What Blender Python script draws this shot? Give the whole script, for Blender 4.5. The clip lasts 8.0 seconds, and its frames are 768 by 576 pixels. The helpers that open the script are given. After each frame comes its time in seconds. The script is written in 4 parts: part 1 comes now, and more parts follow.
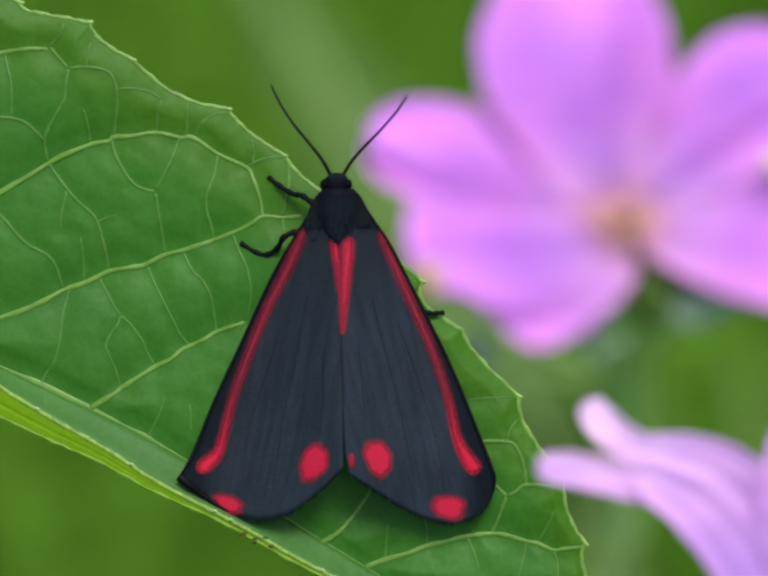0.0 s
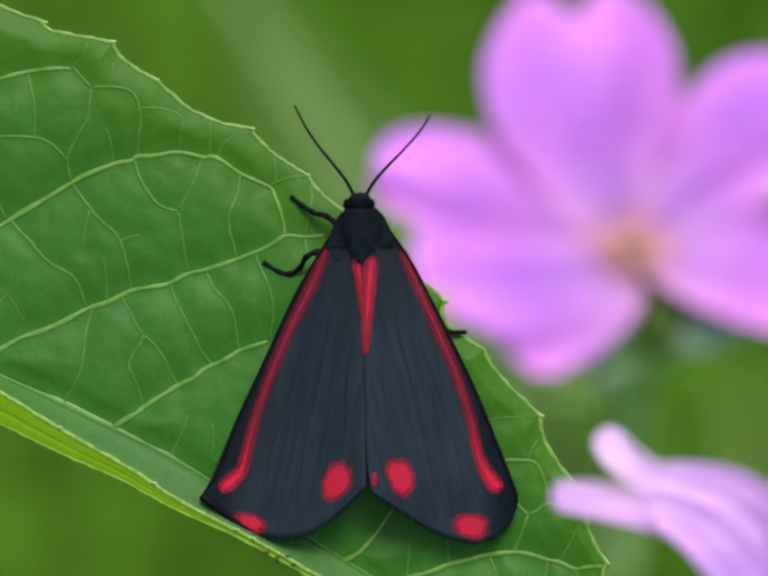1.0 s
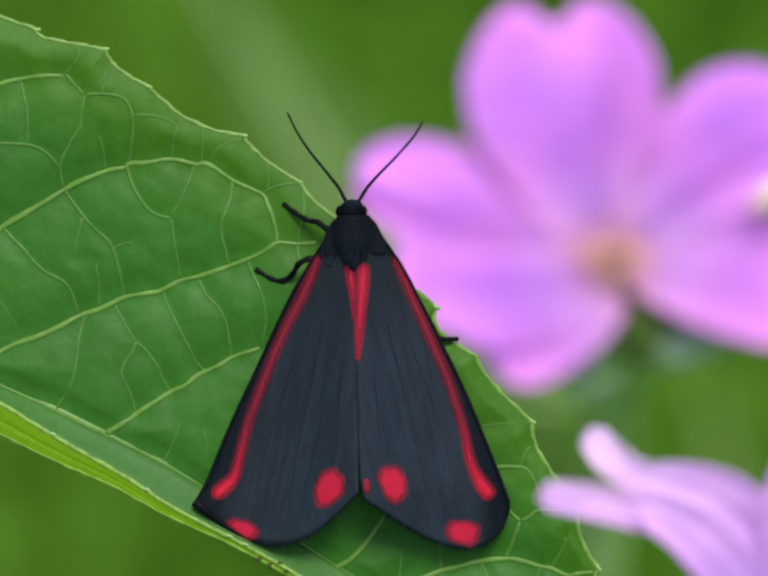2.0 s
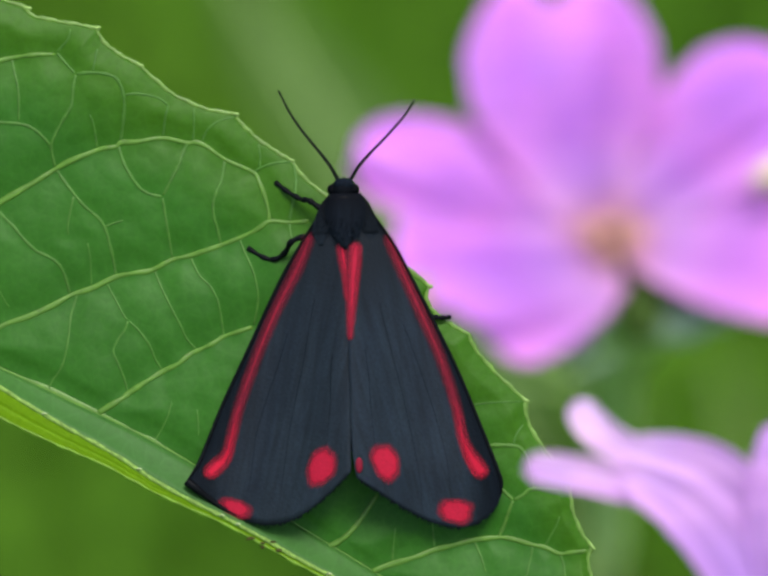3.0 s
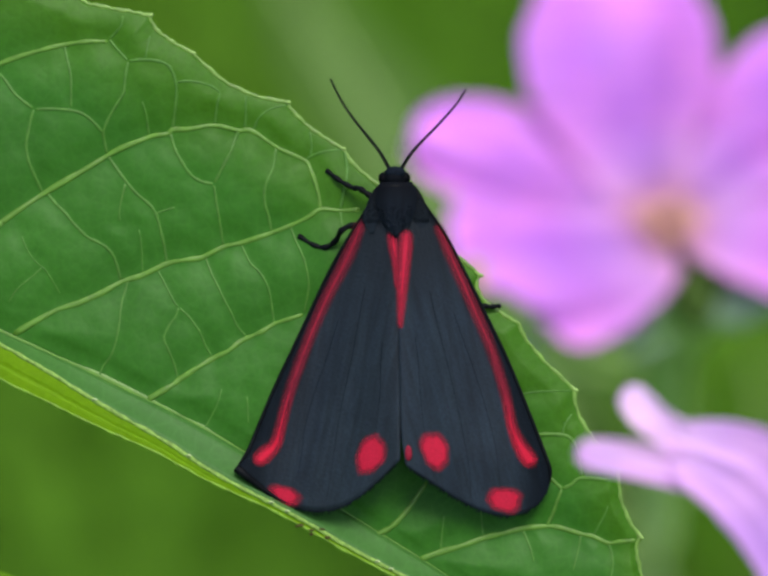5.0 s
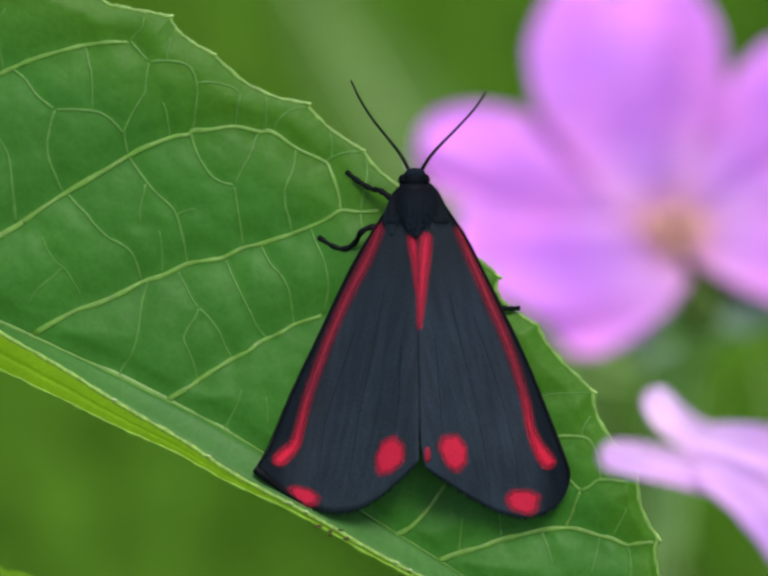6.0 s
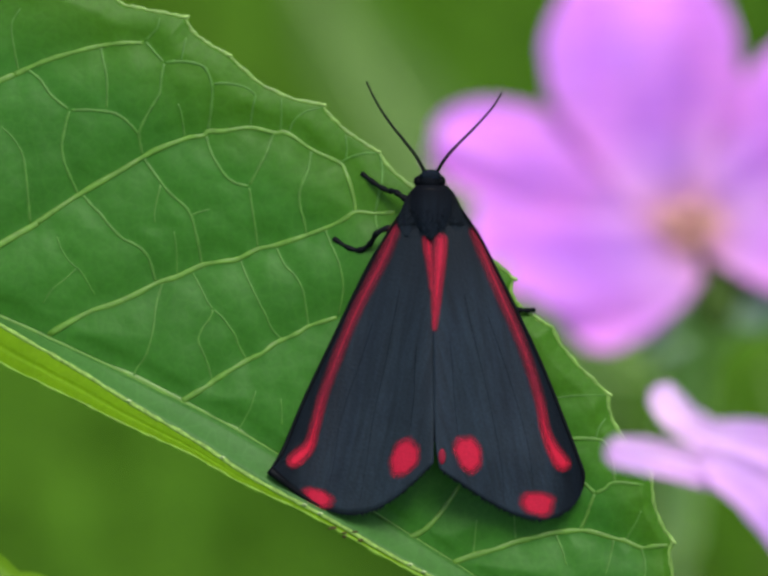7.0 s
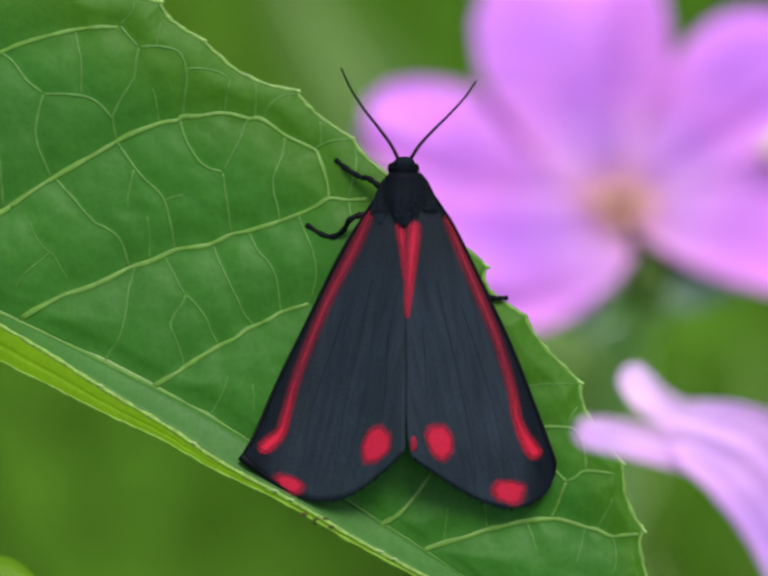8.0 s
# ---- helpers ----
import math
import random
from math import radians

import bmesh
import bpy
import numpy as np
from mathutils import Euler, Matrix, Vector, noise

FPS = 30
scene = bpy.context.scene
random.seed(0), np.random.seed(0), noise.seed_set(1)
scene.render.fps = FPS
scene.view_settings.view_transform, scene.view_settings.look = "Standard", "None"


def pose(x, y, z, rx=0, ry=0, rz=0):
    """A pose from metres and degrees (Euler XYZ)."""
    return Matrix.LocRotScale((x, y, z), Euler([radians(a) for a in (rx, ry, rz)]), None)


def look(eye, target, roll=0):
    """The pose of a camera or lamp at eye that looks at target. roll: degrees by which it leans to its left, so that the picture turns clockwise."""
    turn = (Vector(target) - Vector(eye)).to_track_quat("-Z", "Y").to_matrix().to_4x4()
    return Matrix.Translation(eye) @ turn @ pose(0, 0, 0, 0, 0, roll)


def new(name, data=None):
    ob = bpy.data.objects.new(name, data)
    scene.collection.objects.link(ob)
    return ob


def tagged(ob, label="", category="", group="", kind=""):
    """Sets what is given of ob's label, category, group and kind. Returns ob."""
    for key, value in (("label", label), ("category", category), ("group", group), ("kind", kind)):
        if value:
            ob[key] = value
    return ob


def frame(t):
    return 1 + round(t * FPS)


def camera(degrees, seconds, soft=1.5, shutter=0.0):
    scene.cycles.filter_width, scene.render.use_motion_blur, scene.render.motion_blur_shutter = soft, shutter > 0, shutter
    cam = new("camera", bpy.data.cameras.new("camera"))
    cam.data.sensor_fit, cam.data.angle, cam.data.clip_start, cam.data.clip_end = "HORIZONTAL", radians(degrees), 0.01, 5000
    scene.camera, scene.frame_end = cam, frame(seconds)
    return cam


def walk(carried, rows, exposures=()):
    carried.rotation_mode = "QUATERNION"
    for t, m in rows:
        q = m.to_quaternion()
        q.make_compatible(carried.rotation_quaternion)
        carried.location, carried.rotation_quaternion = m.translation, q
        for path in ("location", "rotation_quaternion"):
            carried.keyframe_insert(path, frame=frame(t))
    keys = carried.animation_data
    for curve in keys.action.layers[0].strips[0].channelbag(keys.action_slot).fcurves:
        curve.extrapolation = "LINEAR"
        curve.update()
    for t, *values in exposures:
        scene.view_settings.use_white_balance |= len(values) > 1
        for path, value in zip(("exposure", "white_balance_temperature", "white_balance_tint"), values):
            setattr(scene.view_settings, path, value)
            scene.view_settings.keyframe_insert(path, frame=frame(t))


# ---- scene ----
cam = camera(10.0, 8.0, soft=2.7)
cam.data.dof.use_dof = True
cam.data.dof.focus_distance = 0.2985
cam.data.dof.aperture_fstop = 25.0

CAMERA_PATH = [
    (0.0, pose(0.00466, -0.24472, 0.62135, 55.044, 0, -0.376) @ pose(0, 0, 0, 0, 0, -0.44)),
    (0.1, pose(0.00462, -0.24471, 0.62134, 55.124, 0, -0.360) @ pose(0, 0, 0, 0, 0, -0.45)),
    (0.2, pose(0.00451, -0.24468, 0.62133, 55.223, 0, -0.113) @ pose(0, 0, 0, 0, 0, -0.45)),
    (0.3, pose(0.00425, -0.24466, 0.62132, 55.403, 0, 0.153) @ pose(0, 0, 0, 0, 0, -0.46)),
    (0.4, pose(0.00372, -0.24465, 0.62131, 55.385, 0, -0.038) @ pose(0, 0, 0, 0, 0, -0.46)),
    (0.5, pose(0.00290, -0.24463, 0.62129, 55.221, 0, -0.556) @ pose(0, 0, 0, 0, 0, -0.47)),
    (0.6, pose(0.00207, -0.24478, 0.62140, 55.148, 0, -0.855) @ pose(0, 0, 0, 0, 0, -0.38)),
    (0.7, pose(0.00150, -0.24493, 0.62151, 55.300, 0, -0.853) @ pose(0, 0, 0, 0, 0, -0.31)),
    (0.8, pose(0.00117, -0.24507, 0.62160, 55.418, 0, -0.674) @ pose(0, 0, 0, 0, 0, -0.24)),
    (0.9, pose(0.00097, -0.24522, 0.62171, 55.323, 0, -0.751) @ pose(0, 0, 0, 0, 0, -0.16)),
    (1.0, pose(0.00078, -0.24537, 0.62180, 55.304, 0, -0.928) @ pose(0, 0, 0, 0, 0, -0.09)),
    (1.1, pose(0.00057, -0.24545, 0.62186, 55.423, 0, -1.060) @ pose(0, 0, 0, 0, 0, -0.08)),
    (1.2, pose(0.00033, -0.24553, 0.62192, 55.454, 0, -1.146) @ pose(0, 0, 0, 0, 0, -0.08)),
    (1.3, pose(0.00009, -0.24561, 0.62197, 55.440, 0, -1.300) @ pose(0, 0, 0, 0, 0, -0.08)),
    (1.4, pose(-0.00014, -0.24569, 0.62203, 55.428, 0, -1.250) @ pose(0, 0, 0, 0, 0, -0.07)),
    (1.5, pose(-0.00034, -0.24576, 0.62208, 55.409, 0, -1.307) @ pose(0, 0, 0, 0, 0, -0.07)),
    (1.7, pose(-0.00060, -0.24592, 0.62219, 55.393, 0, -1.456) @ pose(0, 0, 0, 0, 0, 0.14)),
    (2.8, pose(0.00168, -0.24523, 0.62170, 55.397, 0, -0.746) @ pose(0, 0, 0, 0, 0, -0.20)),
    (2.9, pose(0.00179, -0.24526, 0.62173, 55.274, 0, -0.886) @ pose(0, 0, 0, 0, 0, -0.22)),
    (3.0, pose(0.00196, -0.24531, 0.62177, 55.107, 0, -0.897) @ pose(0, 0, 0, 0, 0, -0.24)),
    (3.1, pose(0.00217, -0.24529, 0.62176, 54.756, 0, -0.948) @ pose(0, 0, 0, 0, 0, -0.26)),
    (3.2, pose(0.00242, -0.24528, 0.62175, 54.742, 0, -0.910) @ pose(0, 0, 0, 0, 0, -0.27)),
    (3.3, pose(0.00268, -0.24526, 0.62174, 54.752, 0, -0.824) @ pose(0, 0, 0, 0, 0, -0.28)),
    (3.4, pose(0.00292, -0.24524, 0.62173, 54.739, 0, -0.745) @ pose(0, 0, 0, 0, 0, -0.30)),
    (3.5, pose(0.00310, -0.24523, 0.62171, 54.692, 0, -0.677) @ pose(0, 0, 0, 0, 0, -0.31)),
    (3.6, pose(0.00320, -0.24526, 0.62173, 54.674, 0, -0.662) @ pose(0, 0, 0, 0, 0, -0.33)),
    (3.7, pose(0.00323, -0.24530, 0.62175, 54.717, 0, -0.728) @ pose(0, 0, 0, 0, 0, -0.34)),
    (3.8, pose(0.00320, -0.24533, 0.62178, 54.748, 0, -0.725) @ pose(0, 0, 0, 0, 0, -0.34)),
    (3.9, pose(0.00312, -0.24536, 0.62180, 54.778, 0, -0.734) @ pose(0, 0, 0, 0, 0, -0.35)),
    (4.0, pose(0.00301, -0.24539, 0.62183, 54.771, 0, -0.707) @ pose(0, 0, 0, 0, 0, -0.36)),
    (4.1, pose(0.00288, -0.24543, 0.62185, 54.780, 0, -0.627) @ pose(0, 0, 0, 0, 0, -0.41)),
    (4.2, pose(0.00272, -0.24547, 0.62188, 54.809, 0, -0.574) @ pose(0, 0, 0, 0, 0, -0.46)),
    (4.3, pose(0.00254, -0.24551, 0.62190, 54.877, 0, -0.470) @ pose(0, 0, 0, 0, 0, -0.51)),
    (4.4, pose(0.00234, -0.24554, 0.62193, 54.967, 0, -0.389) @ pose(0, 0, 0, 0, 0, -0.56)),
    (4.5, pose(0.00213, -0.24558, 0.62195, 55.028, 0, -0.245) @ pose(0, 0, 0, 0, 0, -0.60)),
    (4.6, pose(0.00191, -0.24562, 0.62198, 55.118, 0, -0.156) @ pose(0, 0, 0, 0, 0, -0.53)),
    (4.7, pose(0.00168, -0.24566, 0.62201, 55.238, 0, -0.102) @ pose(0, 0, 0, 0, 0, -0.45)),
    (4.8, pose(0.00147, -0.24570, 0.62204, 55.223, 0, -0.240) @ pose(0, 0, 0, 0, 0, -0.37)),
    (4.9, pose(0.00128, -0.24573, 0.62207, 55.036, 0, -0.359) @ pose(0, 0, 0, 0, 0, -0.29)),
    (5.0, pose(0.00112, -0.24578, 0.62209, 54.960, 0, -0.290) @ pose(0, 0, 0, 0, 0, -0.21)),
    (5.1, pose(0.00101, -0.24600, 0.62225, 55.002, 0, -0.047) @ pose(0, 0, 0, 0, 0, -0.32)),
    (5.2, pose(0.00093, -0.24622, 0.62240, 54.967, 0, 0.011) @ pose(0, 0, 0, 0, 0, -0.41)),
    (6.3, pose(0.00067, -0.24618, 0.62237, 54.986, 0, -0.203) @ pose(0, 0, 0, 0, 0, 0.06)),
    (6.4, pose(0.00063, -0.24616, 0.62237, 54.963, 0, -0.279) @ pose(0, 0, 0, 0, 0, 0.10)),
    (6.5, pose(0.00057, -0.24616, 0.62236, 54.889, 0, -0.356) @ pose(0, 0, 0, 0, 0, 0.15)),
    (6.6, pose(0.00049, -0.24611, 0.62233, 54.859, 0, -0.546) @ pose(0, 0, 0, 0, 0, 0.11)),
    (6.7, pose(0.00038, -0.24604, 0.62229, 54.853, 0, -0.531) @ pose(0, 0, 0, 0, 0, 0.09)),
    (6.8, pose(0.00026, -0.24599, 0.62224, 54.887, 0, -0.365) @ pose(0, 0, 0, 0, 0, 0.05)),
    (6.9, pose(0.00013, -0.24593, 0.62220, 54.935, 0, -0.238) @ pose(0, 0, 0, 0, 0, 0.03)),
    (7.0, pose(-0.00000, -0.24588, 0.62216, 55.001, 0, -0.002) @ pose(0, 0, 0, 0, 0, -0.00)),
    (7.1, pose(-0.00013, -0.24582, 0.62213, 54.912, 0, -0.004) @ pose(0, 0, 0, 0, 0, 0.06)),
    (7.2, pose(-0.00026, -0.24577, 0.62209, 54.730, 0, -0.142) @ pose(0, 0, 0, 0, 0, 0.13)),
    (7.3, pose(-0.00037, -0.24572, 0.62205, 54.691, 0, -0.204) @ pose(0, 0, 0, 0, 0, 0.19)),
    (7.4, pose(-0.00045, -0.24567, 0.62202, 54.762, 0, -0.177) @ pose(0, 0, 0, 0, 0, 0.26)),
    (7.5, pose(-0.00050, -0.24561, 0.62198, 54.818, 0, -0.230) @ pose(0, 0, 0, 0, 0, 0.33)),
    (7.6, pose(-0.00050, -0.24563, 0.62199, 54.913, 0, -0.277) @ pose(0, 0, 0, 0, 0, 0.42)),
    (7.8, pose(-0.00042, -0.24565, 0.62200, 55.033, 0, -0.284) @ pose(0, 0, 0, 0, 0, 0.59)),
    (8.0, pose(-0.00031, -0.24567, 0.62202, 54.831, 0, -0.511) @ pose(0, 0, 0, 0, 0, 0.76)),
]
walk(cam, CAMERA_PATH)

# ---- light: bright overcast daylight ----
SUN_UP, SUN_TURN = radians(74), radians(150)
world = bpy.data.worlds.new("sky")
scene.world = world
world.use_nodes = True
wn = world.node_tree.nodes
sky = wn.new("ShaderNodeTexSky")
sky.sky_type = "NISHITA"
sky.sun_disc = False
sky.sun_elevation, sky.sun_rotation = SUN_UP, SUN_TURN
sky.air_density, sky.dust_density, sky.ozone_density = 1.0, 3.0, 1.0
wn["Background"].inputs["Strength"].default_value = 0.11
world.node_tree.links.new(sky.outputs["Color"], wn["Background"].inputs["Color"])
sun = new("sun", bpy.data.lights.new("sun", "SUN"))
sun.data.energy, sun.data.angle, sun.data.color = 1.95, radians(24), (1.0, 0.96, 0.9)
sun_way = Vector((math.sin(SUN_TURN) * math.cos(SUN_UP), math.cos(SUN_TURN) * math.cos(SUN_UP), math.sin(SUN_UP)))
sun.matrix_world = look(sun_way * 5, (0, 0, 0))
scene.view_settings.exposure = 0.95

# ---- the view's own axes: x across, y up the leaf, z towards the camera; 35 degrees of downward tilt ----
LEAF_SPACE = pose(0, 0, 0.45, 55, 0, 0)
MM = 0.001


# ---- materials ----
def material(name):
    m = bpy.data.materials.new(name)
    m.use_nodes = True
    return m, m.node_tree.nodes, m.node_tree.links, m.node_tree.nodes["Principled BSDF"]


def coords(n, l, scale=(1, 1, 1), kind="Object"):
    tc, mp = n.new("ShaderNodeTexCoord"), n.new("ShaderNodeMapping")
    mp.inputs["Scale"].default_value = scale
    l.new(tc.outputs[kind], mp.inputs["Vector"])
    return mp.outputs["Vector"]


def noise_node(n, l, vec, scale, detail=4.0, rough=0.55):
    t = n.new("ShaderNodeTexNoise")
    t.inputs["Scale"].default_value, t.inputs["Detail"].default_value, t.inputs["Roughness"].default_value = scale, detail, rough
    l.new(vec, t.inputs["Vector"])
    return t.outputs["Fac"]


def n_colour(n, l, vec, scale):
    t = n.new("ShaderNodeTexNoise")
    t.inputs["Scale"].default_value, t.inputs["Detail"].default_value = scale, 2.0
    l.new(vec, t.inputs["Vector"])
    return t.outputs["Color"]


def ramp(n, l, fac, stops):
    r = n.new("ShaderNodeValToRGB")
    while len(r.color_ramp.elements) < len(stops):
        r.color_ramp.elements.new(0.5)
    for e, (p, c) in zip(r.color_ramp.elements, stops):
        e.position, e.color = p, (*c, 1)
    l.new(fac, r.inputs["Fac"])
    return r.outputs["Color"]


def mix(n, l, a, b, fac, mode="MIX"):
    m = n.new("ShaderNodeMix")
    m.data_type, m.blend_type = "RGBA", mode
    for sock, val in ((m.inputs[0], fac), (m.inputs[6], a), (m.inputs[7], b)):
        if isinstance(val, (int, float)):
            sock.default_value = val
        elif isinstance(val, tuple):
            sock.default_value = (*val, 1)
        else:
            l.new(val, sock)
    return m.outputs[2]


def bump(n, l, height, bsdf, strength, dist):
    b = n.new("ShaderNodeBump")
    b.inputs["Strength"].default_value, b.inputs["Distance"].default_value = strength, dist
    l.new(height, b.inputs["Height"])
    l.new(b.outputs["Normal"], bsdf.inputs["Normal"])


def translucent(n, l, bsdf, colour, amount):
    """Lets part of the daylight pass through a thin blade or petal."""
    t, mx, out = n.new("ShaderNodeBsdfTranslucent"), n.new("ShaderNodeMixShader"), n["Material Output"]
    if isinstance(colour, tuple):
        t.inputs["Color"].default_value = (*colour, 1)
    else:
        l.new(colour, t.inputs["Color"])
    mx.inputs["Fac"].default_value = amount
    l.new(bsdf.outputs["BSDF"], mx.inputs[1])
    l.new(t.outputs["BSDF"], mx.inputs[2])
    l.new(mx.outputs["Shader"], out.inputs["Surface"])


def leaf_material(name, low, high, vein, cell=420.0, through_=0.25, edge=None):
    m, n, l, b = material(name)
    v = coords(n, l)
    base = ramp(n, l, noise_node(n, l, v, 110.0, 3.0), [(0.22, low), (0.78, high)])
    fine = noise_node(n, l, v, 2600.0, 3.0)
    if edge:
        at = n.new("ShaderNodeAttribute")
        at.attribute_name = "towards_margin"
        base = mix(n, l, base, edge, at.outputs["Fac"])
    base = mix(n, l, base, ramp(n, l, fine, [(0.3, (0.75, 0.75, 0.75)), (0.7, (1.2, 1.2, 1.2))]), 0.35, "MULTIPLY")
    warp = mix(n, l, v, n_colour(n, l, v, 260.0), 0.0012, "ADD")
    net = n.new("ShaderNodeTexVoronoi")
    net.feature, net.voronoi_dimensions = "DISTANCE_TO_EDGE", "2D"
    net.inputs["Scale"].default_value = cell
    l.new(warp, net.inputs["Vector"])
    line = ramp(n, l, net.outputs["Distance"], [(0.0, (1, 1, 1)), (0.09, (0, 0, 0))])
    small = n.new("ShaderNodeMath")
    small.operation = "MULTIPLY"
    small.inputs[1].default_value = 0.13
    l.new(line, small.inputs[0])
    facet = n.new("ShaderNodeTexVoronoi")
    facet.feature, facet.voronoi_dimensions = "SMOOTH_F1", "2D"
    facet.inputs["Scale"].default_value, facet.inputs["Smoothness"].default_value = 300.0, 0.35
    l.new(warp, facet.inputs["Vector"])
    base = mix(n, l, base, ramp(n, l, facet.outputs["Color"], [(0.15, (0.80, 0.84, 0.80)), (0.85, (1.20, 1.14, 1.25))]), 0.22, "MULTIPLY")
    base = mix(n, l, base, vein, small.outputs[0])
    l.new(base, b.inputs["Base Color"])
    b.inputs["Roughness"].default_value = 0.52
    b.inputs["Specular IOR Level"].default_value = 0.20
    high = n.new("ShaderNodeMath")
    high.operation = "ADD"
    l.new(fine, high.inputs[0])
    l.new(net.outputs["Distance"], high.inputs[1])
    bump(n, l, high.outputs[0], b, 0.16, 0.00011)
    translucent(n, l, b, base, through_)
    return m


def plain(name, colour, rough=0.5, grain=900.0, vary=0.25, relief=0.3, spec=0.5, through_=0.0):
    m, n, l, b = material(name)
    v = coords(n, l)
    f = noise_node(n, l, v, grain, 4.0)
    lo, hi = tuple(c * (1 - vary) for c in colour), tuple(min(1.0, c * (1 + vary)) for c in colour)
    c = ramp(n, l, f, [(0.3, lo), (0.7, hi)])
    l.new(c, b.inputs["Base Color"])
    b.inputs["Roughness"].default_value = rough
    b.inputs["Specular IOR Level"].default_value = spec
    bump(n, l, f, b, relief, 0.00008)
    if through_:
        translucent(n, l, b, c, through_)
    return m


def petal_material(name, base, tip, streak, rimmed=False):
    m, n, l, b = material(name)
    v = coords(n, l, (1, 1, 1))
    far = n.new("ShaderNodeVectorMath")
    far.operation = "LENGTH"
    l.new(v, far.inputs[0])
    span = n.new("ShaderNodeMapRange")
    span.inputs["From Min"].default_value, span.inputs["From Max"].default_value = 0.0, 0.022
    l.new(far.outputs["Value"], span.inputs["Value"])
    c = ramp(n, l, span.outputs["Result"], [(0.09, streak), (0.29, base), (0.52, tuple(0.90 * a for a in tip)), (0.78, tip), (1.0, tuple(min(0.95, 1.12 * a) for a in tip))])
    fib = noise_node(n, l, coords(n, l, (60, 900, 60)), 1.0, 3.0)
    c = mix(n, l, c, ramp(n, l, fib, [(0.3, (0.8, 0.74, 0.86)), (0.65, (1.12, 1.12, 1.05))]), 0.6, "MULTIPLY")
    blot = noise_node(n, l, v, 90.0, 2.0)
    c = mix(n, l, c, ramp(n, l, blot, [(0.36, (0.76, 0.70, 0.96)), (0.64, (1.30, 1.20, 1.05))]), 0.45 if rimmed else 0.8, "MULTIPLY")
    if rimmed:
        # deeper purple along the middle of the petal, paler pink towards its rim: petal tone plus painted form shading
        at = n.new("ShaderNodeAttribute")
        at.attribute_name = "towards_rim"
        c = mix(n, l, c, ramp(n, l, at.outputs["Fac"], [(0.15, (0.86, 0.73, 0.95)), (0.55, (0.98, 0.93, 1.0)), (0.95, (1.15, 1.14, 1.06))]), 1.0, "MULTIPLY")
    l.new(c, b.inputs["Base Color"])
    b.inputs["Roughness"].default_value = 0.6
    b.inputs["Sheen Weight"].default_value = 0.15
    bump(n, l, fib, b, 0.3, 0.0002)
    translucent(n, l, b, c, 0.4)
    return m


def wing_material(name, dark, light, streak_turn):
    m, n, l, b = material(name)
    tc, mp = n.new("ShaderNodeTexCoord"), n.new("ShaderNodeMapping")
    mp.vector_type = "TEXTURE"
    mp.inputs["Rotation"].default_value = (0, 0, streak_turn)
    mp.inputs["Scale"].default_value = (1 / 2400, 1 / 170, 1 / 1000)
    l.new(tc.outputs["Object"], mp.inputs["Vector"])
    fib = noise_node(n, l, mp.outputs["Vector"], 1.0, 4.0)
    scales = noise_node(n, l, coords(n, l), 5200.0, 2.0)
    broad = noise_node(n, l, coords(n, l), 240.0, 2.0)
    c = ramp(n, l, fib, [(0.3, dark), (0.72, light)])
    c = mix(n, l, c, ramp(n, l, scales, [(0.3, (0.72, 0.72, 0.74)), (0.7, (1.3, 1.3, 1.3))]), 0.7, "MULTIPLY")
    c = mix(n, l, c, ramp(n, l, broad, [(0.35, (0.80, 0.82, 0.86)), (0.65, (1.22, 1.20, 1.16))]), 0.9, "MULTIPLY")
    wide = n.new("ShaderNodeMapping")
    wide.vector_type = "TEXTURE"
    wide.inputs["Rotation"].default_value = (0, 0, streak_turn)
    wide.inputs["Scale"].default_value = (1 / 620, 1 / 70, 1 / 300)
    l.new(tc.outputs["Object"], wide.inputs["Vector"])
    c = mix(n, l, c, ramp(n, l, noise_node(n, l, wide.outputs["Vector"], 1.0, 2.0), [(0.34, (0.74, 0.76, 0.82)), (0.66, (1.22, 1.20, 1.16))]), 0.8, "MULTIPLY")
    # darker, furry scales towards the shoulders
    sep, near = n.new("ShaderNodeSeparateXYZ"), n.new("ShaderNodeMapRange")
    l.new(tc.outputs["Object"], sep.inputs["Vector"])
    near.inputs["From Min"].default_value, near.inputs["From Max"].default_value = -0.0030, 0.0064
    l.new(sep.outputs["Y"], near.inputs["Value"])
    c = mix(n, l, c, (0.0030, 0.0050, 0.0080), near.outputs["Result"])
    # the black band outside the red stripe
    at = n.new("ShaderNodeAttribute")
    at.attribute_name = "from_front_edge"
    band = ramp(n, l, at.outputs["Fac"], [(0.0, (0.75, 0.75, 0.75)), (0.10, (0.70, 0.70, 0.70)), (0.20, (0, 0, 0))])
    c = mix(n, l, c, (0.0022, 0.0034, 0.0054), band)
    l.new(c, b.inputs["Base Color"])
    b.inputs["Roughness"].default_value = 0.62
    l.new(ramp(n, l, at.outputs["Fac"], [(0.0, (0.02, 0.02, 0.02)), (0.10, (0.05, 0.05, 0.05)), (0.22, (0.16, 0.16, 0.16))]), b.inputs["Specular IOR Level"])
    b.inputs["Sheen Weight"].default_value = 0.04
    b.inputs["Sheen Roughness"].default_value = 0.5
    both = n.new("ShaderNodeMath")
    both.operation = "ADD"
    l.new(fib, both.inputs[0])
    l.new(scales, both.inputs[1])
    bump(n, l, both.outputs[0], b, 0.35, 0.0001)
    return m


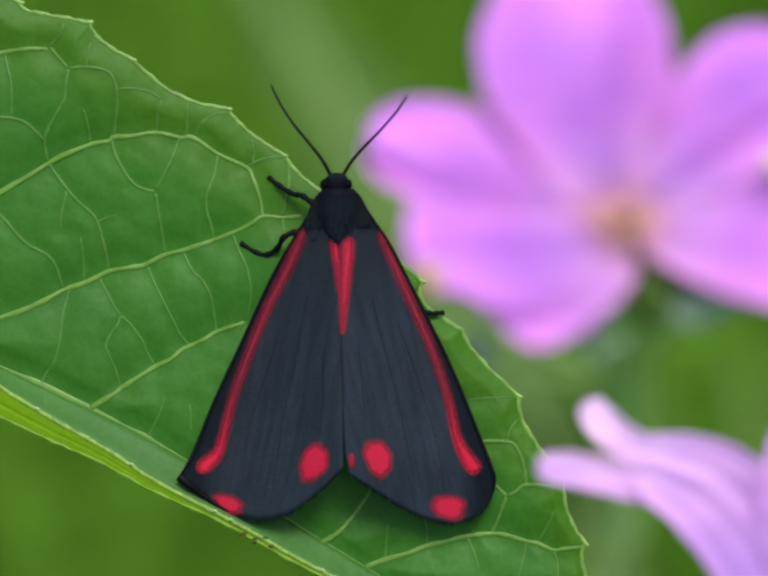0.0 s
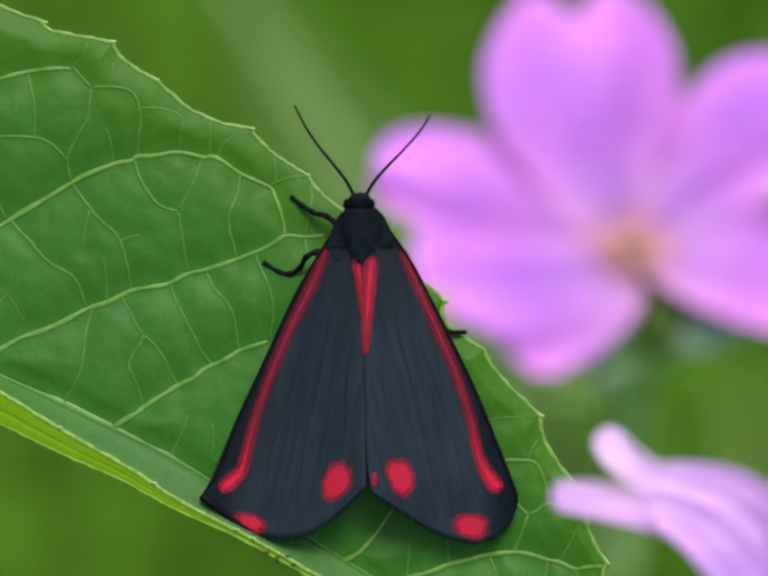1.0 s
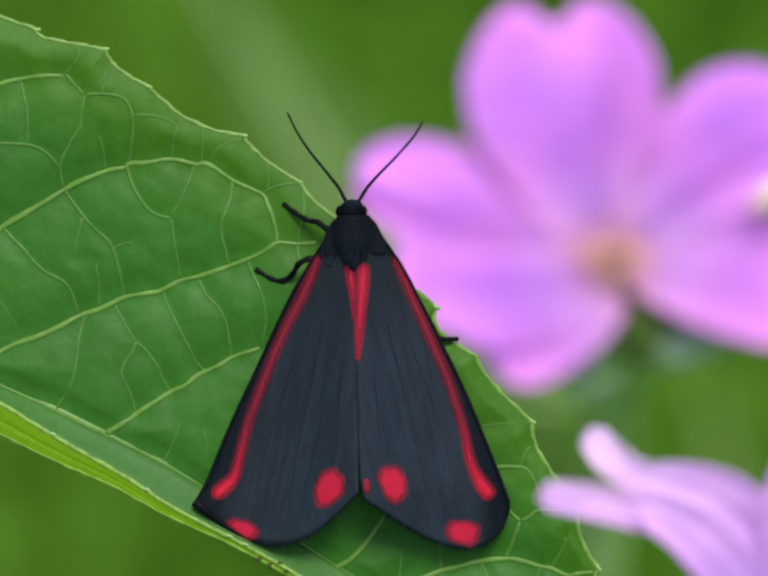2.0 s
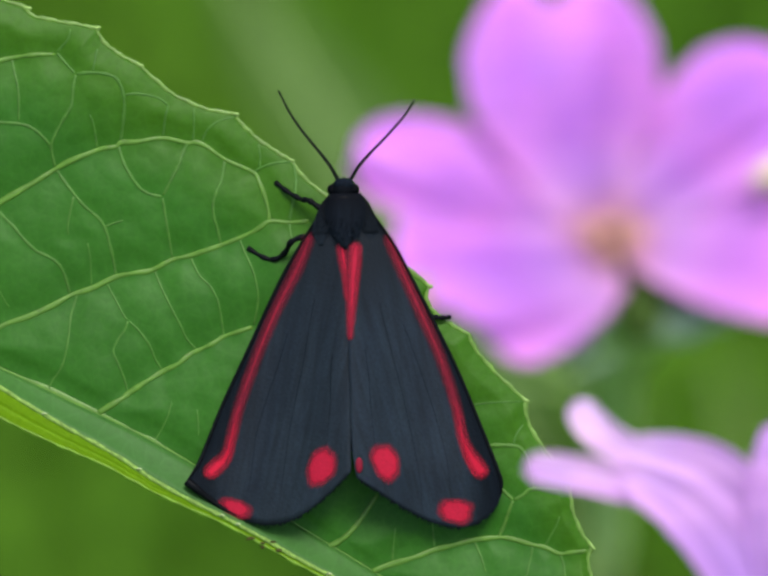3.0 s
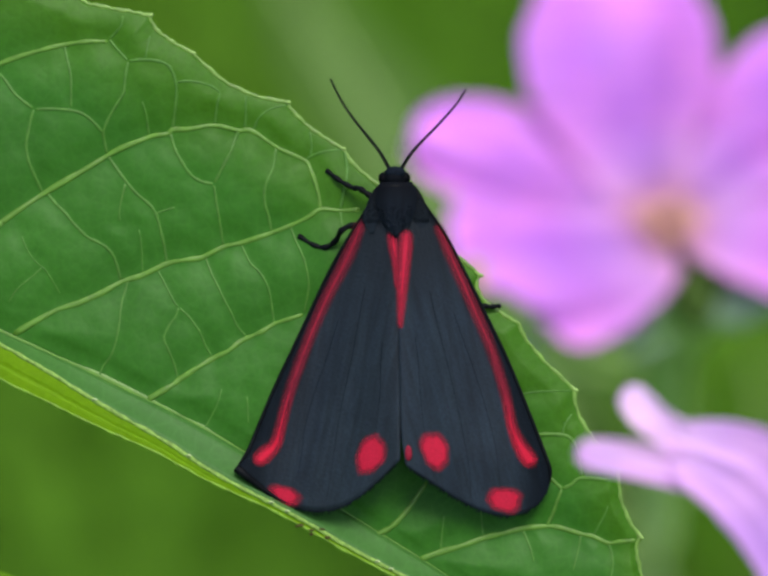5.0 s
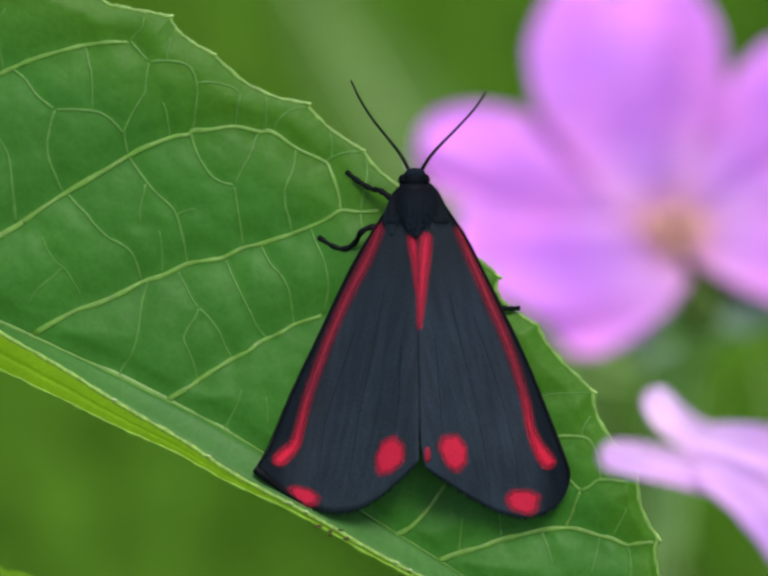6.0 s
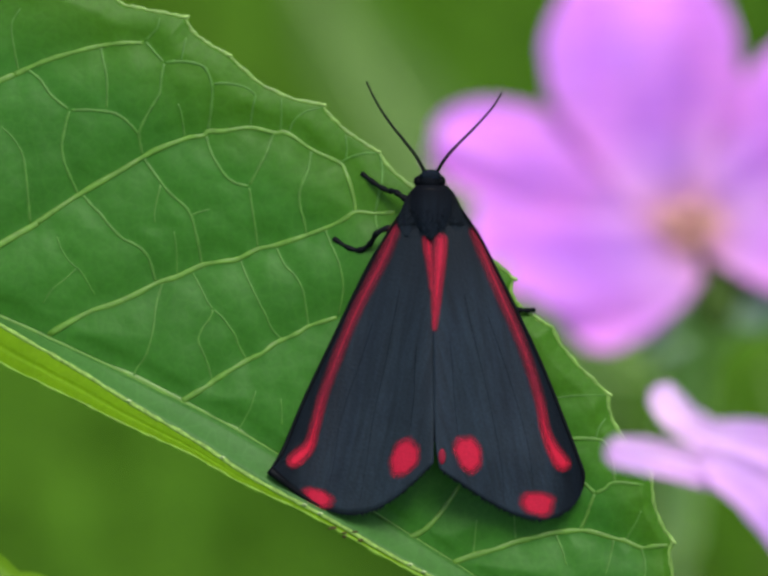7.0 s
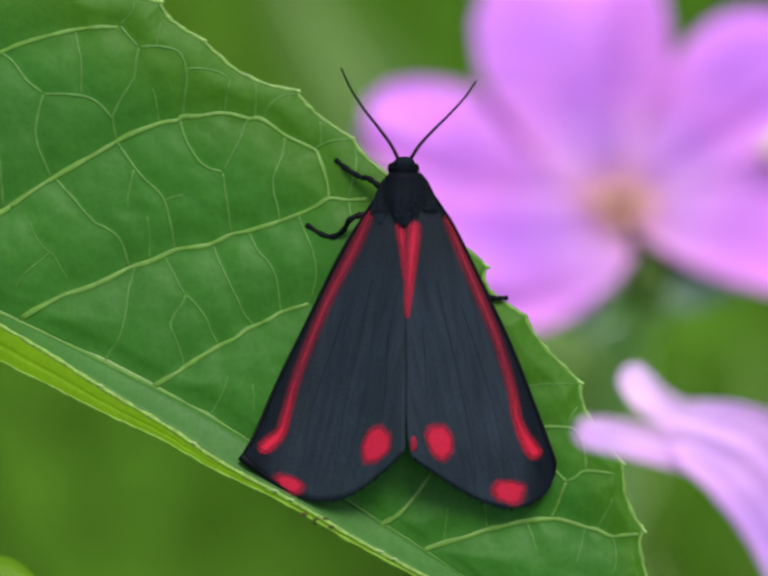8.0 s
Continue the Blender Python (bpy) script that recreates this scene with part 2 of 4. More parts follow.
def fur_material(name, front, hind, y0, y1, spec=0.04):
    """Short dense scales, black behind the head and slate farther back."""
    m, n, l, b = material(name)
    fib = noise_node(n, l, coords(n, l, (3200, 420, 1500)), 1.0, 3.0)
    sep, span = n.new("ShaderNodeSeparateXYZ"), n.new("ShaderNodeMapRange")
    l.new(coords(n, l), sep.inputs["Vector"])
    span.inputs["From Min"].default_value, span.inputs["From Max"].default_value = y0, y1
    l.new(sep.outputs["Y"], span.inputs["Value"])
    c = mix(n, l, front, hind, span.outputs["Result"])
    c = mix(n, l, c, ramp(n, l, fib, [(0.3, (0.55, 0.55, 0.6)), (0.7, (1.4, 1.4, 1.35))]), 0.8, "MULTIPLY")
    l.new(c, b.inputs["Base Color"])
    b.inputs["Roughness"].default_value, b.inputs["Specular IOR Level"].default_value = 0.9 - spec, spec
    bump(n, l, fib, b, 0.3, 0.00008)
    return m


def mark_material(name, front, hind):
    """Red scales whose patch frays into the dark wing; "inset" is the depth inside the patch in millimetres."""
    m, n, l, b = material(name)
    v = coords(n, l)
    fib = noise_node(n, l, v, 6000.0, 3.0)
    fray = noise_node(n, l, v, 2600.0, 2.0)
    sep, span = n.new("ShaderNodeSeparateXYZ"), n.new("ShaderNodeMapRange")
    l.new(v, sep.inputs["Vector"])
    span.inputs["From Min"].default_value, span.inputs["From Max"].default_value = -0.007, -0.0112
    l.new(sep.outputs["Y"], span.inputs["Value"])
    c = mix(n, l, front, hind, span.outputs["Result"])
    c = mix(n, l, c, ramp(n, l, fib, [(0.3, (0.8, 0.8, 0.8)), (0.7, (1.2, 1.2, 1.2))]), 0.8, "MULTIPLY")
    at, away = n.new("ShaderNodeAttribute"), n.new("ShaderNodeMath")
    at.attribute_name = "inset"
    away.operation = "MULTIPLY_ADD"
    away.inputs[1].default_value = 0.06
    l.new(fray, away.inputs[0])
    l.new(at.outputs["Fac"], away.inputs[2])
    l.new(ramp(n, l, away.outputs[0], [(0.04, (0, 0, 0)), (0.30, (0.38, 0.38, 0.38)), (0.60, (1, 1, 1))]), b.inputs["Alpha"])
    l.new(c, b.inputs["Base Color"])
    b.inputs["Roughness"].default_value, b.inputs["Specular IOR Level"].default_value = 0.7, 0.1
    bump(n, l, fib, b, 0.2, 0.00008)
    return m


LEAF = leaf_material("leaf_green", (0.0220, 0.109, 0.0062), (0.031, 0.143, 0.0096), (0.07, 0.20, 0.028), 1250.0, edge=(0.038, 0.132, 0.003))
# the fold's yellow-green is brightened to imitate daylight coming through the blade
FOLD = leaf_material("backlit_leaf_underside", (0.16, 0.34, 0.002), (0.22, 0.42, 0.005), (0.26, 0.46, 0.03), 600.0, 0.5)
YOUNG = leaf_material("young_leaf", (0.085, 0.20, 0.004), (0.12, 0.25, 0.008), (0.2, 0.4, 0.03), 500.0, 0.4)
# same leaf green, paled for the sky light on the upturned half
FAR_HALF = leaf_material("leaf_far_half", (0.034, 0.122, 0.018), (0.056, 0.166, 0.032), (0.09, 0.23, 0.06), 700.0)
VEIN = plain("leaf_vein", (0.080, 0.192, 0.017), 0.45, 1500.0, 0.2, 0.2, 0.4, 0.15)
THIN_VEIN = plain("thin_leaf_vein", (0.053, 0.155, 0.017), 0.5, 1500.0, 0.2, 0.2, 0.3, 0.15)
RING_VEIN = plain("ring_leaf_vein", (0.066, 0.170, 0.020), 0.5, 1500.0, 0.2, 0.2, 0.3, 0.15)
RIM = plain("leaf_rim", (0.130, 0.25, 0.040), 0.45, 1500.0, 0.25, 0.2, 0.4, 0.2)
CREST = plain("fold_crest", (0.20, 0.34, 0.065), 0.6, 2500.0, 0.35, 0.4, 0.2, 0.2)
FOLD_RIM = plain("fold_rim", (0.16, 0.32, 0.025), 0.5, 1500.0, 0.25, 0.2, 0.3, 0.3)
SPECK = plain("withered_brown", (0.048, 0.048, 0.012), 0.8, 2000.0, 0.4, 0.3, 0.1)
TOOTH = plain("leaf_tooth", (0.19, 0.31, 0.075), 0.5, 1500.0, 0.2, 0.2, 0.3)
HAIR = plain("pale_hair", (0.36, 0.46, 0.20), 0.5, 1500.0, 0.1, 0.0)
STEM = plain("plant_stem", (0.16, 0.30, 0.09), 0.5, 400.0, 0.25, 0.3)
WING_L = wing_material("wing_slate", (0.0044, 0.0086, 0.0132), (0.0094, 0.0170, 0.0262), radians(-12.4))
WING_R = wing_material("wing_slate_b", (0.0042, 0.0085, 0.0135), (0.0090, 0.0170, 0.0275), radians(13.8))
RED = mark_material("wing_red", (0.31, 0.012, 0.034), (0.33, 0.009, 0.030))
STRIPE_RED = mark_material("wing_stripe_red", (0.165, 0.010, 0.024), (0.36, 0.008, 0.028))
DULL_RED = plain("hindwing_red", (0.16, 0.008, 0.022), 0.7, 6000.0, 0.25, 0.2, 0.1)
BLACK = plain("insect_black", (0.0020, 0.0028, 0.0040), 0.6, 4000.0, 0.4, 0.3, 0.08)
FUR = fur_material("insect_fur", (0.0016, 0.0025, 0.0045), (0.0060, 0.0098, 0.0162), 0.0066, 0.0042, 0.08)
FLAP = fur_material("shoulder_fur", (0.0016, 0.0025, 0.0045), (0.0062, 0.0102, 0.0158), 0.0064, 0.0046, 0.12)
CROWN = plain("head_scales", (0.0040, 0.0070, 0.0120), 0.8, 4000.0, 0.4, 0.3, 0.06)
EYE = plain("insect_eye", (0.0016, 0.0020, 0.0030), 0.6, 6000.0, 0.3, 0.1, 0.04)
# pink petal base: its own mauve plus the shade inside the flower's funnel
PETAL = petal_material("petal_pink", (0.57, 0.28, 0.68), (0.63, 0.24, 0.78), (0.50, 0.24, 0.30), True)
PALE_PETAL = petal_material("petal_lilac", (0.62, 0.39, 0.81), (0.60, 0.34, 0.80), (0.74, 0.58, 0.88))
HEART = plain("flower_heart", (0.46, 0.23, 0.20), 0.6, 800.0, 0.25, 0.3)
SEPAL = plain("sepal_green", (0.26, 0.39, 0.25), 0.55, 500.0, 0.25, 0.3, 0.3, 0.2)
CREAM = plain("bud_cream", (0.72, 0.62, 0.40), 0.6, 500.0, 0.2, 0.2, 0.2)
TAN = plain("withered_tan", (0.40, 0.27, 0.17), 0.7, 500.0, 0.3, 0.3, 0.2)
CALYX = plain("calyx_olive", (0.060, 0.110, 0.022), 0.7, 500.0, 0.3, 0.3, 0.1)
STALK = plain("flower_stalk", (0.34, 0.50, 0.17), 0.6, 400.0, 0.2, 0.2, 0.12)
GRASS = plain("grass_blade", (0.060, 0.152, 0.010), 0.8, 60.0, 0.45, 0.2, 0.03, 0.25)
WING_LINE = plain("wing_line", (0.0026, 0.0044, 0.0068), 0.8, 4000.0, 0.3, 0.2, 0.05)
OLIVE = plain("olive_strap_leaf", (0.046, 0.092, 0.012), 0.85, 60.0, 0.25, 0.2, 0.02, 0.2)
STRAP = plain("pale_strap_leaf", (0.056, 0.120, 0.017), 0.7, 60.0, 0.2, 0.2, 0.3, 0.2)


def ground_material():
    m, n, l, b = material("meadow_ground")
    v = coords(n, l)
    c = ramp(n, l, noise_node(n, l, v, 9.0, 4.0), [(0.32, (0.035, 0.095, 0.006)), (0.5, (0.049, 0.126, 0.009)), (0.7, (0.066, 0.152, 0.013))])
    fine = noise_node(n, l, v, 120.0, 4.0)
    c = mix(n, l, c, ramp(n, l, fine, [(0.3, (0.7, 0.7, 0.6)), (0.7, (1.2, 1.2, 1.1))]), 0.7, "MULTIPLY")
    l.new(c, b.inputs["Base Color"])
    b.inputs["Roughness"].default_value, b.inputs["Specular IOR Level"].default_value = 0.9, 0.05
    bump(n, l, fine, b, 0.6, 0.01)
    return m


# ---- mesh helpers ----
def part(name, bm, mat, parent=None, label="", matrix=None, smooth=True):
    me = bpy.data.meshes.new(name)
    if smooth:
        for f in bm.faces:
            f.smooth = True
    bm.to_mesh(me)
    bm.free()
    me.materials.append(mat)
    ob = new(name, me)
    if matrix is not None:
        ob.matrix_basis = matrix
    if parent is not None:
        ob.parent = parent
    return tagged(ob, label)


def empty(name, matrix, label, category, group="", kind=""):
    ob = new(name)
    ob.empty_display_size = 0.01
    ob.matrix_basis = matrix
    return tagged(ob, label, category, group, kind)


def curve_points(ctrl, steps=6):
    """A smooth line through the control points."""
    p = [Vector(c) for c in ctrl]
    p = [p[0] * 2 - p[1]] + p + [p[-1] * 2 - p[-2]]
    out = []
    for i in range(1, len(p) - 2):
        for k in range(steps):
            t = k / steps
            a, b, c, d = p[i - 1], p[i], p[i + 1], p[i + 2]
            out.append(0.5 * ((2 * b) + (c - a) * t + (2 * a - 5 * b + 4 * c - d) * t * t + (3 * b - a - 3 * c + d) * t ** 3))
    return out + [p[-2]]


def tube(bm, pts, radius, sides=6, flat=1.0):
    """A round strand along pts; radius(u) for u from 0 to 1; flat squeezes it in depth."""
    pts = [Vector(q) for q in pts]
    rings, last = [], Vector((0, 0, 1))
    for i, q in enumerate(pts):
        way = (pts[min(i + 1, len(pts) - 1)] - pts[max(i - 1, 0)])
        way = way.normalized() if way.length else Vector((0, 1, 0))
        side = way.cross(last)
        side = side.normalized() if side.length > 1e-6 else way.orthogonal().normalized()
        up = side.cross(way)
        r = radius(i / (len(pts) - 1))
        rings.append([bm.verts.new(q + side * (r * math.cos(2 * math.pi * k / sides)) + up * (r * flat * math.sin(2 * math.pi * k / sides))) for k in range(sides)])
    for a, b in zip(rings, rings[1:]):
        for k in range(sides):
            bm.faces.new((a[k], b[k], b[(k + 1) % sides], a[(k + 1) % sides]))
    bm.faces.new(rings[0])
    bm.faces.new(list(reversed(rings[-1])))
    return bm


def grid(bm, rows):
    vs = [[bm.verts.new(p) for p in r] for r in rows]
    for a, b in zip(vs, vs[1:]):
        for i in range(len(a) - 1):
            bm.faces.new((a[i], a[i + 1], b[i + 1], b[i]))
    return vs


def sheet(bm, rows, thick):
    """A thin solid: the grid, a second one thick below it, and the edge between them."""
    top = [[Vector(p) for p in r] for r in rows]
    n, m = len(top), len(top[0])
    low = []
    for i in range(n):
        line = []
        for j in range(m):
            du = top[min(i + 1, n - 1)][j] - top[max(i - 1, 0)][j]
            dv = top[i][min(j + 1, m - 1)] - top[i][max(j - 1, 0)]
            nn = dv.cross(du)
            nn = nn.normalized() if nn.length > 1e-12 else Vector((0, 0, 1))
            line.append(top[i][j] - nn * thick)
        low.append(line)
    if sum(q.z for r in low for q in r) > sum(q.z for r in top for q in r):
        low = [[t + (t - q) for t, q in zip(r, s)] for r, s in zip(top, low)]
    a, b = grid(bm, top), grid(bm, low)
    ring = [(0, j) for j in range(m)] + [(i, m - 1) for i in range(1, n)] + [(n - 1, j) for j in range(m - 2, -1, -1)] + [(i, 0) for i in range(n - 2, 0, -1)]
    for (i, j), (p, q) in zip(ring, ring[1:] + ring[:1]):
        quad = (a[i][j], b[i][j], b[p][q], a[p][q])
        if len(set(quad)) == 4:
            bm.faces.new(quad)
    bmesh.ops.recalc_face_normals(bm, faces=bm.faces)
    return bm


def blob(bm, centre, size, seg=16, rings=10, rot=None):
    m = Matrix.Translation(centre) @ (rot or Matrix()) @ Matrix.Diagonal((*size, 1))
    bmesh.ops.create_uvsphere(bm, u_segments=seg, v_segments=rings, radius=1.0, matrix=m)
    return bm


# ---- ground ----
def build_ground():
    bm = bmesh.new()
    n = 40
    grid(bm, [[(-30 + 60 * (i / n) , -30 + 60 * (j / n), 0) for i in range(n + 1)] for j in range(n + 1)])
    tagged(part("ground", bm, ground_material()), "green meadow floor under the plants", "ground", kind="structure")
    rng = random.Random(3)
    verts, faces = [], []
    for _ in range(9000):
        x, y = rng.gauss(0, 0.55), 0.65 + rng.gauss(0, 0.55)
        h, a, lean, w = rng.uniform(0.02, 0.06), rng.uniform(0, 6.283), rng.uniform(0.01, 0.05), rng.uniform(0.0015, 0.004)
        dx, dy = math.cos(a), math.sin(a)
        k = len(verts)
        for u in (0.0, 0.5, 1.0):
            cx, cy, cz, ww = x + dx * lean * u * u, y + dy * lean * u * u, h * u * (1 - 0.15 * u), w * (1 - 0.9 * u)
            verts += [(cx - dy * ww, cy + dx * ww, cz), (cx + dy * ww, cy - dx * ww, cz)]
        faces += [(k, k + 1, k + 3, k + 2), (k + 2, k + 3, k + 5, k + 4)]
    me = bpy.data.meshes.new("grass")
    me.from_pydata(verts, [], faces)
    me.materials.append(GRASS)
    tagged(new("grass", me), "short green meadow grass growing on the ground", "grass", kind="stuff")


build_ground()

# ---- the broad leaf ----
TEETH = [(-58, 16), (-47, 24), (-36, 26.5), (-26, 23.8), (-18.2, 19.9), (-13.5, 18.5), (-10.6, 15.9), (-4.15, 12.5), (-0.4, 9.3),
         (4.5, 5.2), (8.9, 0.6), (11.6, -2.75), (15.4, -7.3), (18.3, -12.8), (19.8, -17.4), (20.7, -22.5), (22, -29), (23, -33)]
BITE = {5: (0.11, 0.35), 6: (0.10, 0.50), 7: (0.065, 0.40), 8: (0.06, 0.40), 10: (0.20, 0.30), 11: (0.06, 0.35), 12: (0.095, 0.35), 13: (0.095, 0.50), 14: (0.09, 0.30)}
RIB = [(-60, 12), (-56, 10), (-48, 6.6), (-40, 3.4), (-33, 0.6), (-29, -1.0), (-26, -2.1), (-20, -4.8), (-16, -6.7),
       (-11, -9.2), (-6.5, -11.8), (-3, -13.9), (1.5, -16.7), (7, -20.2), (11, -22.8), (15, -25.6), (19, -29), (23, -33)]
SIDE_VEINS = []
SIDE_VEINS += [
    [(-36, 10.2), (-26.31, 14.2), (-25.13, 14.7), (-22.94, 15.63), (-19.9, 16.46), (-17.88, 16.75), (-16.37, 16.75)],
    [(-31.5, 0.0), (-24.41, 4.02), (-23.74, 4.46), (-22.42, 5.37), (-20.92, 6.36), (-19.42, 7.24), (-18.09, 7.99), (-17.09, 8.6), (-16.52, 8.94), (-15.7, 9.39), (-14.35, 9.94), (-13.34, 10.29), (-12.34, 10.44), (-12.0, 10.71), (-10.99, 10.73), (-9.15, 10.97), (-7.48, 10.61), (-6.98, 10.67), (-6.32, 10.43), (-4.83, 9.41), (-3.0, 8.54), (-2.61, 7.87), (-2.28, 7.03), (-2.03, 6.02), (-1.94, 5.19)],
]
SIDE_VEINS += [
    [(-23.06, -3.24), (-20.2, -1.66), (-18.52, -1.11), (-16.84, -0.36), (-15.5, 0.36), (-14.16, 0.77), (-12.47, 1.55), (-11.13, 1.8), (-10.06, 1.96), (-8.6, 2.67), (-7.43, 2.92), (-5.41, 3.56), (-3.73, 4.21), (-2.72, 4.7), (-1.94, 5.19), (-0.7, 5.1), (0.8, 5.15)],
    [(-13.84, -7.75), (-13.06, -7.3), (-12.06, -6.71), (-11.55, -6.31), (-10.21, -5.46), (-9.2, -4.88), (-8.36, -4.49), (-7.51, -3.83), (-6.67, -3.44), (-5.83, -3.05), (-5.16, -2.62), (-4.15, -2.3), (-3.14, -1.98)],
]
SIDE_VEINS += [
    [(1.67, -17.12), (2.68, -16.63), (3.7, -15.64), (4.55, -14.49), (5.23, -13.49)],
    [(4.66, -18.84), (6.01, -18.36), (7.69, -17.88), (9.04, -17.4), (10.38, -17.08), (11.72, -16.76), (13.4, -16.61), (14.4, -16.73), (15.74, -17.14), (16.57, -17.32), (17.57, -17.77), (18.41, -17.68), (19.58, -17.59)],
]
CROSS_VEINS = []
CROSS_VEINS += [
    [(-16.31, 16.9), (-15.75, 16.22), (-14.99, 15.38)],
    [(-16.31, 16.9), (-15.9, 17.33), (-15.49, 17.79), (-15.31, 18.55)],
    [(-14.99, 15.38), (-14.26, 15.47), (-13.25, 15.42), (-12.42, 15.18), (-12.03, 14.74), (-11.77, 14.0), (-11.72, 13.0), (-11.88, 11.67), (-12.03, 10.67)],
    [(-14.99, 15.38), (-15.17, 14.55), (-15.29, 13.38), (-15.47, 12.99), (-16.05, 12.06), (-16.5, 11.23), (-16.75, 10.57), (-16.69, 10.0), (-16.51, 9.16)],
    [(-16.86, 10.51), (-17.27, 11.11), (-17.94, 11.7), (-18.78, 12.03), (-20.12, 12.16), (-21.47, 12.15)],
    [(-21.47, 12.15), (-22.65, 13.08), (-23.16, 13.74), (-23.67, 14.41), (-24.35, 14.81)],
    [(-21.47, 12.15), (-21.7, 11.41), (-21.95, 10.23), (-22.02, 9.56), (-21.84, 8.56), (-21.43, 7.56), (-21.02, 6.49)],
]
CROSS_VEINS += [
    [(-19.32, 16.54), (-19.21, 15.61), (-18.93, 14.27), (-18.95, 12.06)],
    [(-13.49, 17.19), (-13.67, 16.36), (-13.82, 15.46)],
    [(-8.44, 13.63), (-8.79, 12.96), (-8.96, 12.3), (-9.18, 11.03)],
    [(-7.01, 13.11), (-7.0, 11.94), (-7.08, 10.74)],
    [(-14.1, 12.7), (-13.82, 11.86), (-13.61, 10.29)],
    [(-11.71, 13.93), (-10.77, 13.99), (-9.44, 13.7), (-8.68, 13.13)],
    [(-3.0, 8.54), (-2.32, 8.94), (-1.32, 9.19), (-0.31, 9.31)],
    [(-6.48, 10.66), (-6.14, 11.43), (-5.29, 12.08), (-4.02, 12.37)],
    [(-2.64, 10.55), (-2.52, 9.61), (-2.59, 8.81)],
    [(-16.51, 9.06), (-16.05, 8.32), (-15.23, 7.21), (-14.58, 6.43), (-13.92, 5.86), (-13.42, 5.35), (-13.1, 4.67), (-12.88, 3.83), (-12.63, 2.66), (-12.54, 1.59)],
]
CROSS_VEINS += [
    [(-12.1, 10.47), (-11.85, 9.34), (-11.3, 8.33), (-10.71, 7.55), (-10.05, 7.14), (-9.21, 6.96)],
    [(-7.49, 10.54), (-7.73, 10.11), (-8.08, 9.12), (-8.52, 8.29), (-9.21, 6.96)],
    [(-9.21, 6.96), (-9.06, 5.79), (-8.82, 4.28), (-8.57, 2.71)],
    [(-20.59, 6.23), (-20.08, 5.73), (-19.41, 5.07), (-18.73, 4.23), (-17.89, 3.4), (-17.22, 3.07), (-16.55, 2.64), (-16.04, 1.91), (-15.62, 0.41)],
    [(-22.4, 3.6), (-22.06, 2.7), (-21.55, 1.87), (-20.98, 1.37), (-20.54, 0.87), (-19.69, -0.63)],
    [(-20.98, 1.37), (-21.71, 0.69), (-22.71, -0.15), (-23.37, -1.16)],
    [(-4.99, 9.47), (-5.18, 8.07), (-5.53, 7.24), (-5.77, 6.41), (-5.69, 5.41), (-5.49, 4.74), (-5.31, 3.7)],
]
CROSS_VEINS += [
    [(-0.25, 9.24), (-0.16, 8.5), (-0.1, 7.83), (-0.18, 7.0), (-0.35, 6.33), (-0.6, 5.1)],
    [(-0.6, 5.1), (-0.51, 4.33), (-0.32, 3.66)],
    [(-9.79, 1.89), (-9.46, 0.94), (-8.97, -0.07), (-8.48, -1.08), (-8.09, -1.82), (-7.67, -2.76), (-7.01, -3.5)],
    [(-7.36, 2.86), (-6.78, 1.58), (-6.11, 0.9), (-5.62, 0.06), (-5.4, -0.78), (-5.22, -2.12), (-5.15, -2.56)],
    [(-3.96, 4.01), (-3.64, 3.04), (-3.25, 2.2), (-2.93, 1.19), (-2.78, -0.15), (-2.8, -1.82)],
    [(-13.08, 1.16), (-12.43, -0.19), (-12.0, -1.03), (-11.67, -1.44)],
    [(-11.67, -1.44), (-11.91, -2.1), (-12.35, -2.7), (-12.69, -3.53), (-12.37, -4.37), (-12.04, -5.21), (-11.72, -6.38)],
]
CROSS_VEINS += [
    [(-11.67, -1.44), (-11.01, -2.05), (-10.51, -2.72), (-10.18, -3.23), (-9.86, -4.07), (-9.36, -4.91)],
    [(-15.16, 0.52), (-15.41, -0.48), (-15.62, -1.32), (-15.76, -2.65), (-16.04, -3.98), (-16.39, -4.82), (-16.89, -5.48), (-17.3, -6.24)],
    [(-11.82, 5.39), (-12.69, 5.17), (-13.2, 4.94)],
    [(-15.47, 7.05), (-15.66, 5.38), (-15.68, 4.37)],
    [(-14.38, 4.02), (-14.2, 2.68), (-14.15, 0.84)],
    [(-10.08, -9.67), (-9.58, -9.08), (-9.07, -8.08), (-8.72, -6.92)],
    [(-7.05, -7.44), (-6.97, -8.45), (-6.98, -9.45)],
    [(11.17, -7.63), (12.68, -7.38), (13.85, -7.33), (15.32, -7.32)],
    [(14.48, -10.32), (14.69, -9.59), (15.24, -8.83)],
]
CROSS_VEINS += [
    [(17.57, -17.77), (17.83, -18.51), (17.88, -19.52), (17.64, -20.36)],
    [(16.57, -17.29), (16.91, -16.65), (17.36, -15.82), (17.6, -15.15)],
    [(9.04, -17.4), (8.98, -16.56), (8.9, -15.38)],
    [(6.07, -18.29), (6.23, -17.02), (6.38, -15.69)],
    [(15.74, -17.14), (15.56, -18.15), (15.1, -19.82)],
    [(11.72, -16.83), (12.21, -17.94), (12.53, -19.11)],
    [(-25.03, 14.77), (-25.31, 16.38), (-25.48, 18.07), (-24.8, 19.24)],
    [(-26.29, 11.17), (-25.28, 10.16), (-24.67, 8.99), (-24.43, 7.31), (-24.2, 4.29)],
]
